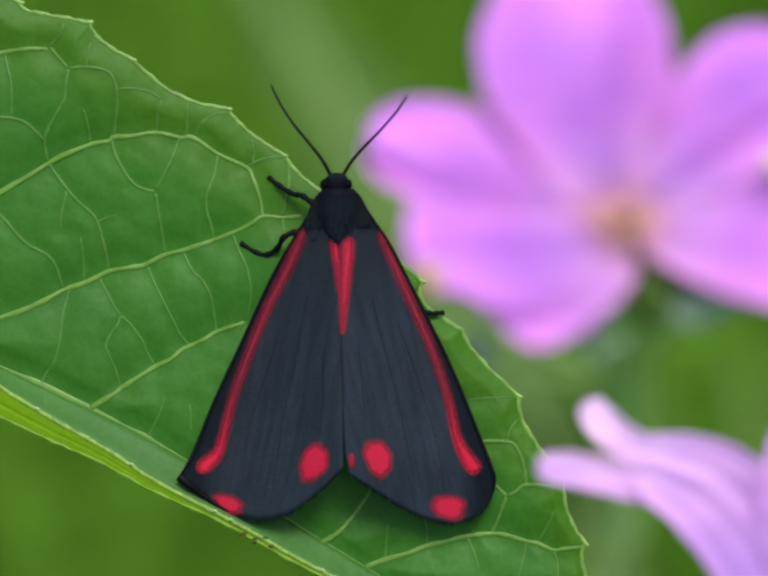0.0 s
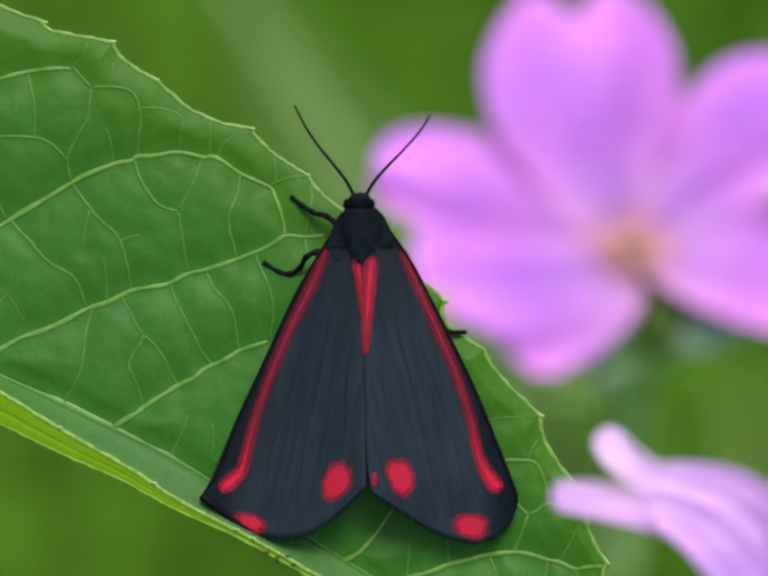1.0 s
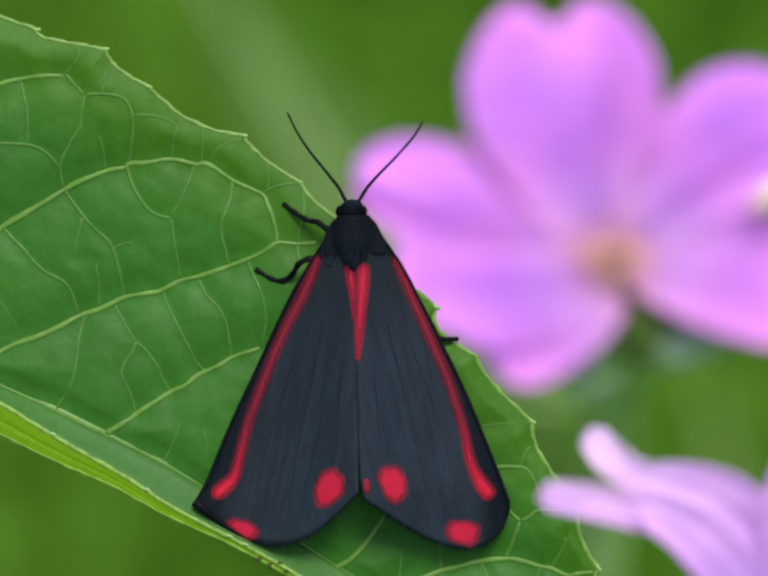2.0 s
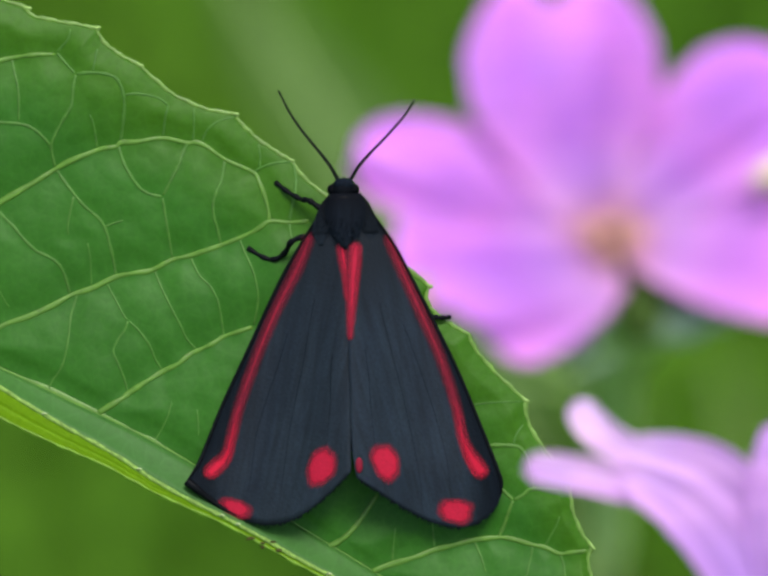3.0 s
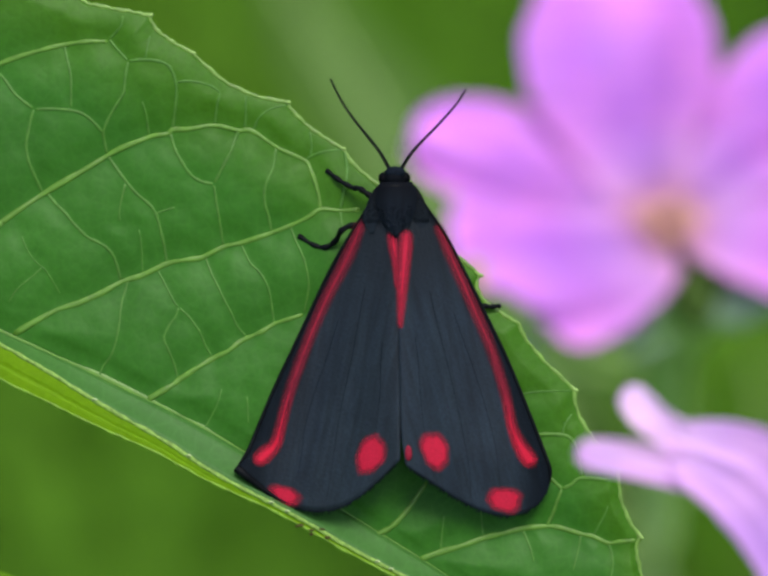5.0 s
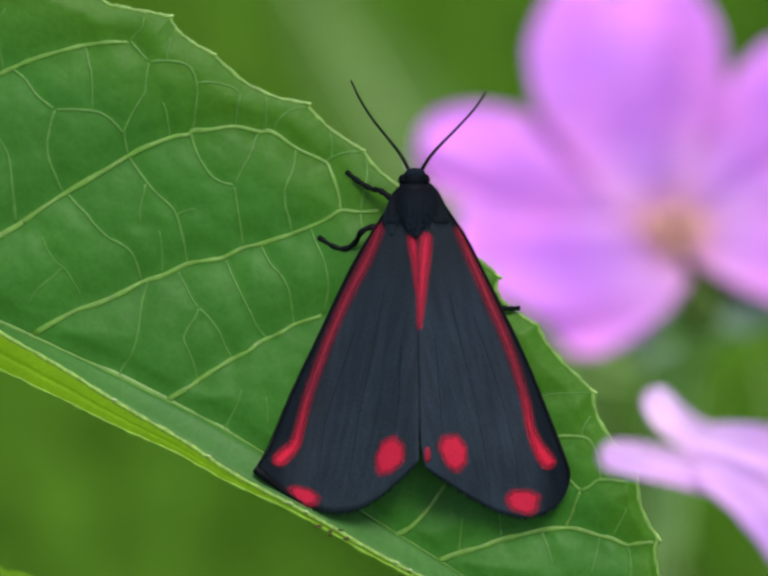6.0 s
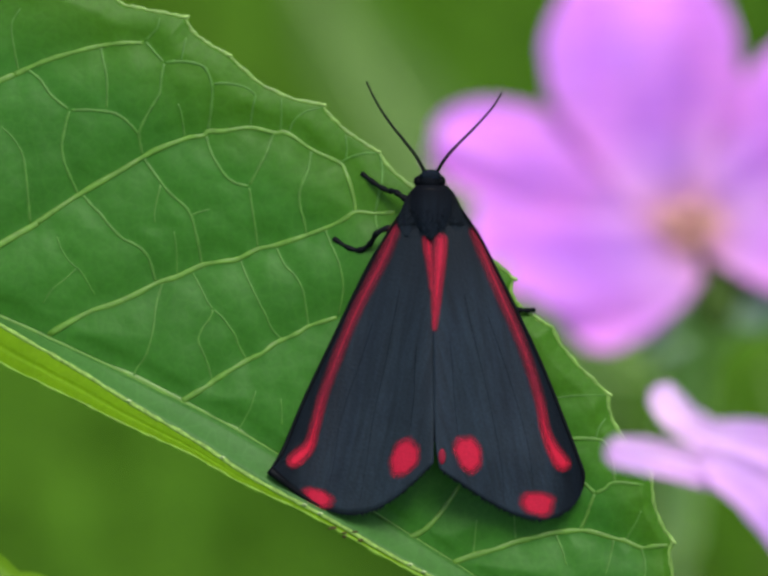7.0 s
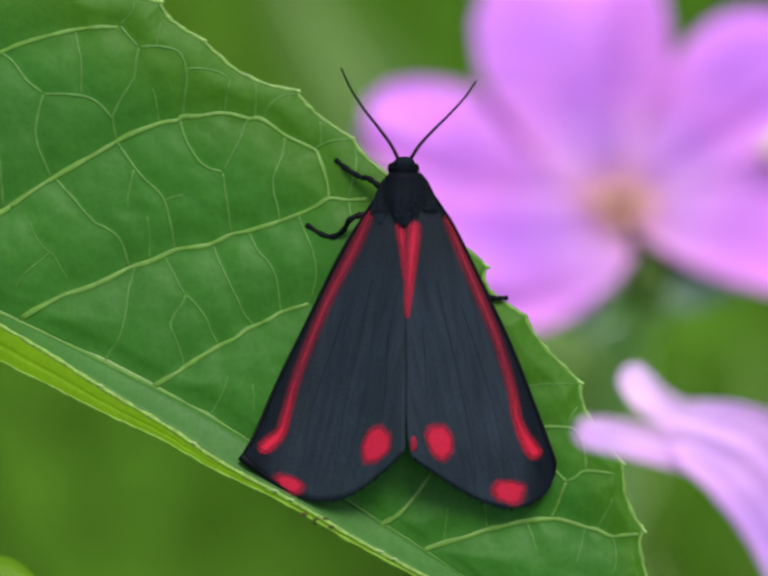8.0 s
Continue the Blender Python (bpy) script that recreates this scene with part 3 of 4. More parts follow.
# stouter ones that ring the cells near the tip
BOLD_VEINS = [
    [(12.64, -10.35), (13.14, -10.28), (14.0, -10.3), (14.9, -10.45), (15.4, -11.2), (15.68, -12.3), (15.78, -13.29)],
    [(13.4, -16.61), (13.81, -15.78), (14.09, -14.95), (14.44, -14.04)],
    [(14.44, -14.04), (14.11, -13.71), (13.64, -13.26)],
    [(14.44, -14.04), (15.11, -13.72), (15.78, -13.29), (17.95, -13.48)],
]


def leaf_height(x, y):
    """The slow swell of the leaf, in millimetres."""
    return 0.45 * math.sin(x * 0.16 + 0.5) * math.sin(y * 0.19 + 1.0) - 0.0006 * (x * x + y * y)


def rib_at(u):
    f = u * (len(RIB) - 1)
    i = min(int(f), len(RIB) - 2)
    p = [Vector(RIB[max(0, min(len(RIB) - 1, i + k))]) for k in (-1, 0, 1, 2)]
    t = f - i
    return 0.5 * ((2 * p[1]) + (p[2] - p[0]) * t + (2 * p[0] - 5 * p[1] + 4 * p[2] - p[3]) * t * t + (3 * p[1] - p[0] - 3 * p[2] + p[3]) * t ** 3)


def margin_at(u):
    """The toothed margin: each tooth juts out, the edge behind it falls back sharply and swells again."""
    f = u * (len(TEETH) - 1)
    i = min(int(f), len(TEETH) - 2)
    a, b, t = Vector(TEETH[i]), Vector(TEETH[i + 1]), f - i
    n = Vector((b.y - a.y, a.x - b.x)).normalized()
    size, peak = BITE.get(i, (0.075, 0.15))
    deep = size * math.sin(math.pi * t ** (math.log(0.5) / math.log(peak)))
    return a.lerp(b, t) + n * ((b - a).length * deep + 0.02 * math.sin(17 * f) + 0.025 * math.sin(41 * f + 1))


def crest_offset(x):
    """How far the folded far half stands out below the midrib, in millimetres, along the leaf."""
    return float(np.interp(x, (-60, -26, -18, -9, 0, 8, 23), (0.3, 0.4, 1.4, 2.2, 1.9, 1.3, 0.2)))


def fold_offset(x):
    return float(np.interp(x, (-60, -26, -21, -17.5, -12, -5, 8, 23), (2.7, 2.35, 2.0, 1.6, 1.0, 0.42, 0.25, 0.1)))


def vein_distance(pts, veins):
    """How far each point lies from the nearest of the veins, in millimetres."""
    pts = np.array(pts)
    best = np.full(len(pts), 9.0)
    for v in veins:
        q = curve_points([(*c, 0) for c in v], 3)
        for a, b in zip(q, q[1:]):
            d = np.array((b.x - a.x, b.y - a.y))
            t = np.clip(((pts - (a.x, a.y)) @ d) / max(d @ d, 1e-9), 0, 1)
            best = np.minimum(best, np.hypot(pts[:, 0] - a.x - t * d[0], pts[:, 1] - a.y - t * d[1]))
    return best


PLANT_BASE = Vector((-0.075, 0.07, 0.0))


def build_leaf_plant():
    plant = empty("leafy_plant", Matrix.Translation(PLANT_BASE), "green plant with a broad toothed leaf folded along one edge", "plant")
    to_plant = Matrix.Translation(-PLANT_BASE) @ LEAF_SPACE
    nu, nv = 420, 90
    flat = []
    for i in range(nu + 1):
        u = i / nu
        a, b = rib_at(u), margin_at(u)
        flat += [a.lerp(b, j / nv) for j in range(nv + 1)]
    spots = [(p.x, p.y) for p in flat]
    strong, weak = vein_distance(spots, SIDE_VEINS + [RIB]), vein_distance(spots, CROSS_VEINS + BOLD_VEINS)
    rows = []
    for i in range(nu + 1):
        row = []
        for j in range(nv + 1):
            k = i * (nv + 1) + j
            p, edge = flat[k], min(1.0, min(j, nv - j) / 6)
            puff = 0.42 * (1 - math.exp(-(strong[k] / 1.6) ** 2)) + 0.13 * (1 - math.exp(-(weak[k] / 0.8) ** 2))
            puff = (puff + 0.05 * noise.noise(Vector((p.x * 0.9, p.y * 0.9, 2)))) * edge
            row.append(Vector((p.x, p.y, leaf_height(p.x, p.y) + puff)) * MM)
        rows.append(row)
    blade = part("leaf_blade", sheet(bmesh.new(), rows, 0.12 * MM), LEAF, plant, "broad toothed green leaf blade with a net of veins", to_plant)
    inward = [max(0.0, min(1.0, (j / nv - 0.70) / 0.22)) for j in range(nv + 1)] * (nu + 1)
    blade.data.attributes.new("towards_margin", "FLOAT", "POINT").data.foreach_set("value", inward + inward)

    plan, high = np.array([(p.x, p.y) for p in flat]), np.array([p.z / MM for row in rows for p in row])

    def on_blade(x, y):
        """The height of the blade at a place, in millimetres, from the four mesh points round it."""
        far = np.hypot(plan[:, 0] - x, plan[:, 1] - y)
        pick = np.argpartition(far, 4)[:4]
        return float(np.average(high[pick], weights=1 / (far[pick] + 0.01)))

    def vein(name, ctrl, r0, r1, mat, lift=0.02, label=""):
        q = [Vector((c.x, c.y, on_blade(c.x, c.y) + lift)) * MM for c in curve_points([(*c, 0) for c in ctrl], 5)]
        q[0].z -= 0.07 * MM
        q[-1].z -= 0.07 * MM
        part(name, tube(bmesh.new(), q, lambda u: (r0 + (r1 - r0) * u) * (1 + 0.14 * math.sin(u * 37 + ctrl[0][0]) + 0.10 * math.sin(u * 71)) * MM, 8, 0.26), mat, blade, label)

    vein("midrib", RIB, 0.42, 0.16, VEIN, -0.05, "pale green midrib")
    for v in SIDE_VEINS:
        vein("side_vein", v, 0.20, 0.13, VEIN)
    for v in BOLD_VEINS:
        vein("cross_vein", v, 0.13, 0.11, RING_VEIN)
    others = [curve_points([(*c, 0) for c in w], 14) for w in SIDE_VEINS + CROSS_VEINS + BOLD_VEINS + [RIB]]
    for k, ctrl in enumerate(CROSS_VEINS):
        ctrl = list(ctrl)
        ahead = [q for i, w in enumerate(others) if i != k + len(SIDE_VEINS) for q in w]
        thin = []
        for e in (0, -1):
            goal = min(ahead, key=lambda q: (q - Vector((*ctrl[e], 0))).length)
            loose = (goal - Vector((*ctrl[e], 0))).length > 0.6
            thin.append(loose)
            if not loose:
                ctrl[e] = tuple(goal.xy)
        size = 0.10 if len(ctrl) > 4 else 0.08
        if ctrl[len(ctrl) // 2][0] < 0 and ctrl[len(ctrl) // 2][1] < 3.2:
            size *= 0.68  # finer towards the midrib
        vein("cross_vein", ctrl, 0.045 if thin[0] else size, 0.045 if thin[1] else size, THIN_VEIN, 0.02)
    rim = [margin_at(i / 700) for i in range(701)]
    part("leaf_margin", tube(bmesh.new(), [Vector((p.x, p.y, leaf_height(p.x, p.y) + 0.01)) * MM for p in rim], lambda u: (0.145 + 0.03 * math.sin(u * 330) + 0.03 * noise.noise(Vector((u * 420, 0, 7)))) * MM, 8, 0.45), RIM, blade, "pale yellow-green margin")
    for (x, y), (px, py) in zip(TEETH[4:11] + TEETH[12:-2], TEETH[3:10] + TEETH[11:-3]):
        a = Vector((x, y, leaf_height(x, y)))
        way = Vector((x - px, y - py, 0)).normalized()
        out = Vector((-way.y, way.x, 0))
        q = [a - way * 0.45, a - way * 0.1, a + way * 0.1 + out * 0.08, a + way * 0.2 + out * 0.14]
        part("tooth", tube(bmesh.new(), [c * MM for c in q], lambda u: (0.07 + 0.09 * math.sin(math.pi * u ** 1.4)) * MM, 7), TOOTH, blade, "pale leaf tooth")

    # the far half, folded up beyond the midrib and turned down at its crest
    strip, turned, crest = [], [], []
    n = 220
    for i in range(n + 1):
        u = i / n
        a = rib_at(u)
        way = (rib_at(min(1, u + 0.01)) - rib_at(max(0, u - 0.01))).normalized()
        down = Vector((way.y, -way.x))
        wob = 0.04 * math.sin(a.x * 0.7) + 0.05 * noise.noise(Vector((a.x * 1.7, 0, 3)))
        c, f = max(0.1, crest_offset(a.x) + wob), max(0.1, fold_offset(a.x) + 0.05 * noise.noise(Vector((a.x * 0.9, 5, 0))))
        z = leaf_height(a.x, a.y)
        strip.append([Vector((*(a + down * c * t), z + 1.3 * t - 0.12 * math.sin(math.pi * t))) * MM for t in (0, 0.2, 0.4, 0.6, 0.8, 1.0)])
        top = a + down * c
        crest.append(Vector((*top, z + 1.31)) * MM)
        turned.append([Vector((*(top + down * f * t), z + 1.29 - 0.15 * f * t ** 1.3 - 0.026 * f * math.exp(-((t - 0.56) / 0.07) ** 2))) * MM for t in [k / 25 for k in range(26)]])
    part("far_half", sheet(bmesh.new(), strip, 0.12 * MM), FAR_HALF, blade, "narrow green far half of the leaf beyond the midrib")
    part("folded_edge", sheet(bmesh.new(), turned, 0.12 * MM), FOLD, blade, "yellow-green folded leaf edge")
    part("crest_rim", tube(bmesh.new(), crest, lambda u: (0.135 + 0.07 * noise.noise(Vector((u * 90, 1, 0))) + 0.05 * noise.noise(Vector((u * 260, 2, 0)))) * MM, 8, 0.3), CREST, blade, "pale crest of the fold")
    low = [r[-1] for r in turned]
    part("lower_rim", tube(bmesh.new(), low, lambda u: (0.09 + 0.03 * math.sin(u * 210) + 0.05 * noise.noise(Vector((u * 120, 4, 0)))) * MM, 6, 0.5), FOLD_RIM, blade)
    for k in (101, 119, 137, 141, 158, 160):
        q = crest[k]
        part("pale_tooth", tube(bmesh.new(), [q, q + Vector((0.12, 0.05, 0.12)) * MM, q + Vector((0.3, 0.0, 0.25)) * MM], lambda u: (0.11 - 0.07 * u) * MM, 5), HAIR, blade, "tiny pale tooth")

    # withered specks on the fold
    rng = random.Random(4)
    for k in (144, 145, 146, 147, 148, 150):
        bm = bmesh.new()
        blob(bm, crest[k] + Vector((rng.uniform(-0.3, 0.3), rng.uniform(-0.6, 0.2), 0.05)) * MM, Vector((rng.uniform(0.12, 0.26), rng.uniform(0.07, 0.13), 0.03)) * MM, 8, 6)
        part("brown_speck", bm, SPECK, blade, "withered brown speck")

    # petiole and stem
    root = LEAF_SPACE @ (Vector((*RIB[0], leaf_height(*RIB[0]))) * MM) - PLANT_BASE
    part("petiole", tube(bmesh.new(), curve_points([root, root + Vector((-0.008, 0.004, 0.0)), root + Vector((-0.018, 0.012, -0.012))], 8), lambda u: (0.8 + 0.5 * u) * MM, 8), STEM, plant)
    top = root + Vector((-0.018, 0.012, -0.012))
    part("stem", tube(bmesh.new(), curve_points([top + Vector((0, 0, 0.03)), top, top * 0.5 + Vector((0.004, 0, 0)), Vector((0, 0, -0.005))], 10), lambda u: (1.6 + 1.2 * u) * MM, 10), STEM, plant)
    return plant, to_plant, top


plant, TO_PLANT, NODE = build_leaf_plant()


def build_small_leaf():
    """A young yellow-green leaf of the same plant, lower down and nearer."""
    rows = []
    for i in range(61):
        u = i / 60
        half = 5.6 * math.sin(math.pi * min(1.0, 0.06 + 0.94 * u)) ** 0.55 * (1 + 0.14 * abs(math.sin(u * 17)))
        a = Vector((-20.6 - 26 * u, -23.5 + 2 * u, 14))
        rows.append([(a + Vector((0.3 * half * v, half * v, -0.5 * half * v - 0.12 * half * v * v))) * MM for v in [k / 6 - 1 for k in range(13)]])
    leaf = part("small_leaf", sheet(bmesh.new(), rows, 0.00015), YOUNG, plant, "young yellow-green leaf", TO_PLANT)
    line = [Vector((-21.6 - 26 * u / 10, -23.0 + 2 * u / 10, 14.15)) * MM for u in range(11)]
    part("midrib", tube(bmesh.new(), line, lambda u: 0.0003, 6), VEIN, leaf)
    a = TO_PLANT @ (Vector((-47.6, -21.2, 14)) * MM)
    part("petiole", tube(bmesh.new(), curve_points([a, a + Vector((-0.012, 0, 0.0)), NODE * 0.72 + Vector((0.003, 0, 0))], 8), lambda u: 0.0009, 8), STEM, plant)


build_small_leaf()


# ---- the moth ----
BACK = 3.2


def wing_height(x, y, side):
    """The roof of the folded wings: highest along the back, low at the outer edges, in millimetres above the leaf."""
    q = abs(x - BACK - (7.4 - y) * 0.012)
    z = 0.9 + 2.5 * math.exp(-(q / 4.4) ** 1.5) + (0.12 if side > 0 else 0.0)
    z += 0.035 * math.sin(x * 2.3 + y * 0.5 * side)
    z -= (0.15 if side < 0 else 0.3) * max(0.0, min(1.0, (-12.0 - y) / 3.5)) * min(1.0, q / 4)
    if side < 0:
        z += 0.6 * max(0.0, 1 - math.hypot(x + 7.4, y + 13.0) / 3.2) ** 1.4
    return z


class Wing:
    """A forewing, spread between its outer edge and its inner edge, with a rounded hind edge."""

    def __init__(self, side, outer, inner, swell, skew):
        self.side, self.swell, self.skew = side, swell, skew
        self.outer, self.inner = curve_points([(*p, 0) for p in outer], 12), curve_points([(*p, 0) for p in inner], 12)

    def line(self, pts, r):
        f = r * (len(pts) - 1)
        i = min(int(f), len(pts) - 2)
        return pts[i].lerp(pts[i + 1], f - i)

    def on(self, x, y, lift=0.0):
        return Vector((x, y, wing_height(x, y, self.side) + lift)) * MM

    def at(self, r, q, lift=0.0):
        """r: from shoulder to hind edge, q: from the outer edge to the inner one."""
        a, b = self.line(self.outer, r), self.line(self.inner, r)
        p = a.lerp(b, q)
        back = Vector((b.y - a.y, a.x - b.x, 0)) if self.side < 0 else Vector((a.y - b.y, b.x - a.x, 0))
        if back.length:
            p += back.normalized() * self.swell * math.sin(math.pi * q ** self.skew) * r ** 4
        return self.on(p.x, p.y, lift)


def inset_layer(bm, depth):
    """Notes how far each point lies inside its patch of colour, in millimetres."""
    layer = bm.verts.layers.float.new("inset")
    for vert, d in zip(bm.verts, depth):
        vert[layer] = d
    return bm


def ribbon(wing, ctrl, widths, lift):
    """A band of colour lying on the wing, along the control points, with round ends."""
    line, rows, depth = curve_points([(*c, 0) for c in ctrl], 14), [], []
    far = [0.0]
    for p, q in zip(line, line[1:]):
        far.append(far[-1] + (q - p).length)
    for i, p in enumerate(line):
        u = i / (len(line) - 1)
        way = (line[min(i + 1, len(line) - 1)] - line[max(i - 1, 0)]).normalized()
        side = Vector((-way.y, way.x, 0))
        half = float(np.mean(np.interp(np.clip(u + np.linspace(-0.05, 0.05, 7), 0, 1), np.linspace(0, 1, len(widths)), widths))) + 0.23
        end = min(far[i], far[-1] - far[i])
        rows.append([wing.on(*(p + side * half * (k / 8 - 1)).xy, lift) for k in range(17)])
        depth += [half - math.hypot(half * (k / 8 - 1), max(0.0, half - end)) for k in range(17)]
    return inset_layer(sheet(bmesh.new(), rows, 0.02 * MM), depth + depth)


def spot(wing, x, y, rx, ry, turn, square, lift, seed):
    """A rounded patch of colour lying on the wing."""
    rng = random.Random(seed)
    ph, bm, depth = rng.uniform(0, 6), bmesh.new(), []
    rows = []
    for i in range(11):
        row = []
        for k in range(49):
            a = 2 * math.pi * k / 48
            e = (i / 10) * (1 + 0.05 * math.sin(3 * a + ph) + 0.03 * math.sin(7 * a + ph * 2))
            c, s = math.cos(a), math.sin(a)
            cx, cy = math.copysign(abs(c) ** square, c) * e * rx, math.copysign(abs(s) ** square, s) * e * ry
            row.append(wing.on(x + cx * math.cos(turn) - cy * math.sin(turn), y + cx * math.sin(turn) + cy * math.cos(turn), lift))
            depth.append((1 - i / 10) * (rx * ry) ** 0.5)
        rows.append(row)
    grid(bm, rows)
    inset_layer(bm, depth)
    bmesh.ops.remove_doubles(bm, verts=bm.verts, dist=1e-6)
    bmesh.ops.recalc_face_normals(bm, faces=bm.faces)
    return bm


def build_wing(moth, wing, mat, stripe, widths, spots, wedge, lines):
    rows = [[wing.at(i / 60, j / 40) for j in range(41)] for i in range(61)]
    w = part("forewing", sheet(bmesh.new(), rows, 0.07 * MM), mat, moth, "slate-black forewing with red markings")
    across = [j / 40 for j in range(41)] * 61
    w.data.attributes.new("from_front_edge", "FLOAT", "POINT").data.foreach_set("value", across + across)
    part("front_edge", tube(bmesh.new(), [wing.at(i / 60, 0) for i in range(61)], lambda u: (0.09 + 0.05 * u) * (1 - 6 * max(0.0, u - 0.88)) * MM, 6), BLACK, w, "black front edge")
    part("fringe", tube(bmesh.new(), [wing.at(1, j / 50, -0.03) for j in range(51)], lambda u: (0.045 - 0.01 * u) * MM, 6), mat, w, "slate-black wing fringe")
    if wing.side < 0:
        part("curled_rim", tube(bmesh.new(), [wing.at(1, 0.32 * j / 30, -0.04) for j in range(31)], lambda u: (0.32 - 0.27 * u) * MM, 8), BLACK, w, "black curled wing tip")
    rng = random.Random(7)
    bm = bmesh.new()
    for k in range(260):
        q = rng.uniform(0.01, 0.99)
        p, o = wing.at(1, q, -0.03), wing.at(0.97, q, -0.03)
        d = (p - o).normalized() * rng.uniform(0.15, 0.32) * MM + Vector((rng.uniform(-0.06, 0.06), 0, -0.05)) * MM
        tube(bm, [p - d * 0.3, p + d * 0.4, p + d], lambda u: (0.030 - 0.022 * u) * MM, 3)
    part("fringe_fur", bm, mat, w)
    for r0, q0, q1 in lines:
        part("wing_vein", tube(bmesh.new(), [wing.at(r0 + (0.97 - r0) * i / 40, q0 + (q1 - q0) * i / 40 + 0.012 * math.sin(i * 0.17 + q0 * 20), -0.006) for i in range(41)], lambda u: (0.026 - 0.012 * u) * MM, 5), WING_LINE, w)
    part("red_stripe", ribbon(wing, stripe, widths, 0.020), STRIPE_RED, w, "dull red stripe along the wing edge")
    for k, s in enumerate(spots):
        part("red_spot", spot(wing, s[0], s[1], s[2] + 0.25, s[3] + 0.25, *s[4:], 0.024, k), RED, w, "bright red wing spot")
    part("red_wedge", ribbon(wing, wedge[0], wedge[1], 0.028), RED, w, "red wedge along the inner wing edge")
    return w


def build_moth():
    moth = empty("moth", LEAF_SPACE, "black moth with red-marked folded wings resting on the leaf", "moth")
    left = Wing(-1, [(1.9, 6.2), (0.2, 3.6), (-1.35, 0.94), (-3.6, -3.75), (-5.2, -7.1), (-6.3, -9.7), (-6.95, -11.2), (-7.75, -12.4)],
                [(2.9, 5.6), (3.2, 3.4), (3.3, 0.5), (3.4, -3.5), (3.4, -6.0), (3.4, -8.5), (3.35, -11.8)], 3.3, 1.0)
    right = Wing(1, [(4.6, 6.2), (6.4, 3.6), (7.8, 0.94), (9.0, -1.5), (10.7, -5.1), (12.3, -9.1), (13.25, -11.6), (13.60, -12.7), (13.58, -13.6)],
                 [(3.3, 5.6), (3.3, 3.4), (3.3, 1.0), (3.3, -2.0), (3.35, -4.5), (3.4, -7.5), (3.5, -10.5), (3.75, -12.2)], 2.6, 0.60)
    build_wing(moth, left, WING_L, [(0.95, 4.45), (-0.05, 2.0), (-1.6, -1.0), (-2.9, -4.0), (-4.1, -7.2), (-4.75, -9.6), (-5.1, -10.75), (-5.75, -11.45), (-6.6, -12.15)],
               (0.24, 0.36, 0.32, 0.30, 0.28, 0.26, 0.25, 0.27, 0.36, 0.46, 0.30),
               [(-4.45, -14.27, 1.1, 0.44, -0.42, 0.9), (1.38, -11.5, 0.84, 1.36, -0.42, 1.05)],
               ([(2.85, 3.75), (3.05, 2.6), (3.2, 1.4), (3.25, -0.3)], (0.22, 0.26, 0.18, 0.03)), ((0.40, 0.36, 0.30), (0.34, 0.60, 0.52), (0.5, 0.86, 0.80)))
    build_wing(moth, right, WING_R, [(5.9, 4.2), (6.88, 2.0), (8.15, -0.9), (9.5, -4.1), (10.55, -7.4), (10.98, -9.6), (11.4, -10.7), (12.0, -11.7), (12.6, -12.5)],
               (0.18, 0.30, 0.31, 0.29, 0.27, 0.25, 0.24, 0.27, 0.38, 0.50, 0.34),
               [(10.5, -14.7, 1.12, 0.72, -0.2, 0.75), (5.72, -11.25, 0.80, 1.26, 0.36, 0.9)],
               ([(3.92, 3.8), (3.76, 1.9), (3.56, -0.5), (3.42, -3.0)], (0.30, 0.36, 0.30, 0.20, 0.02)), ((0.40, 0.36, 0.30), (0.34, 0.60, 0.52), (0.5, 0.86, 0.80)))
    # body
    bm = bmesh.new()
    blob(bm, Vector((3.25, -2.5, 1.7)) * MM, Vector((1.4, 8.2, 1.3)) * MM, 20, 14)
    part("abdomen", bm, FUR, moth, "dark abdomen under the wings")
    bm = bmesh.new()
    blob(bm, Vector((3.92, -11.4, 3.42)) * MM, Vector((0.26, 0.55, 0.16)) * MM, 14, 8)
    part("hindwing_edge", bm, DULL_RED, moth, "bit of red hindwing between the forewings")
    bm, rings = bmesh.new(), []
    for y, half, mid, high in ((6.95, 1.08, 3.0, 0.72), (6.5, 1.38, 2.95, 0.86), (5.9, 1.58, 2.8, 1.0), (5.2, 1.55, 2.7, 1.06), (4.5, 1.30, 2.7, 1.04), (3.9, 0.95, 2.7, 0.98), (3.5, 0.55, 2.8, 0.82), (3.2, 0.18, 2.9, 0.68)):
        rings.append([bm.verts.new(Vector((3.22 + half * math.cos(2 * math.pi * k / 24), y, mid + high * math.sin(2 * math.pi * k / 24))) * MM) for k in range(24)])
    for p, q in zip(rings, rings[1:]):
        for k in range(24):
            bm.faces.new((p[k], p[(k + 1) % 24], q[(k + 1) % 24], q[k]))
    bm.faces.new(list(reversed(rings[0])))
    bm.faces.new(rings[-1])
    thorax = part("thorax", bm, FUR, moth, "furry blue-black thorax")
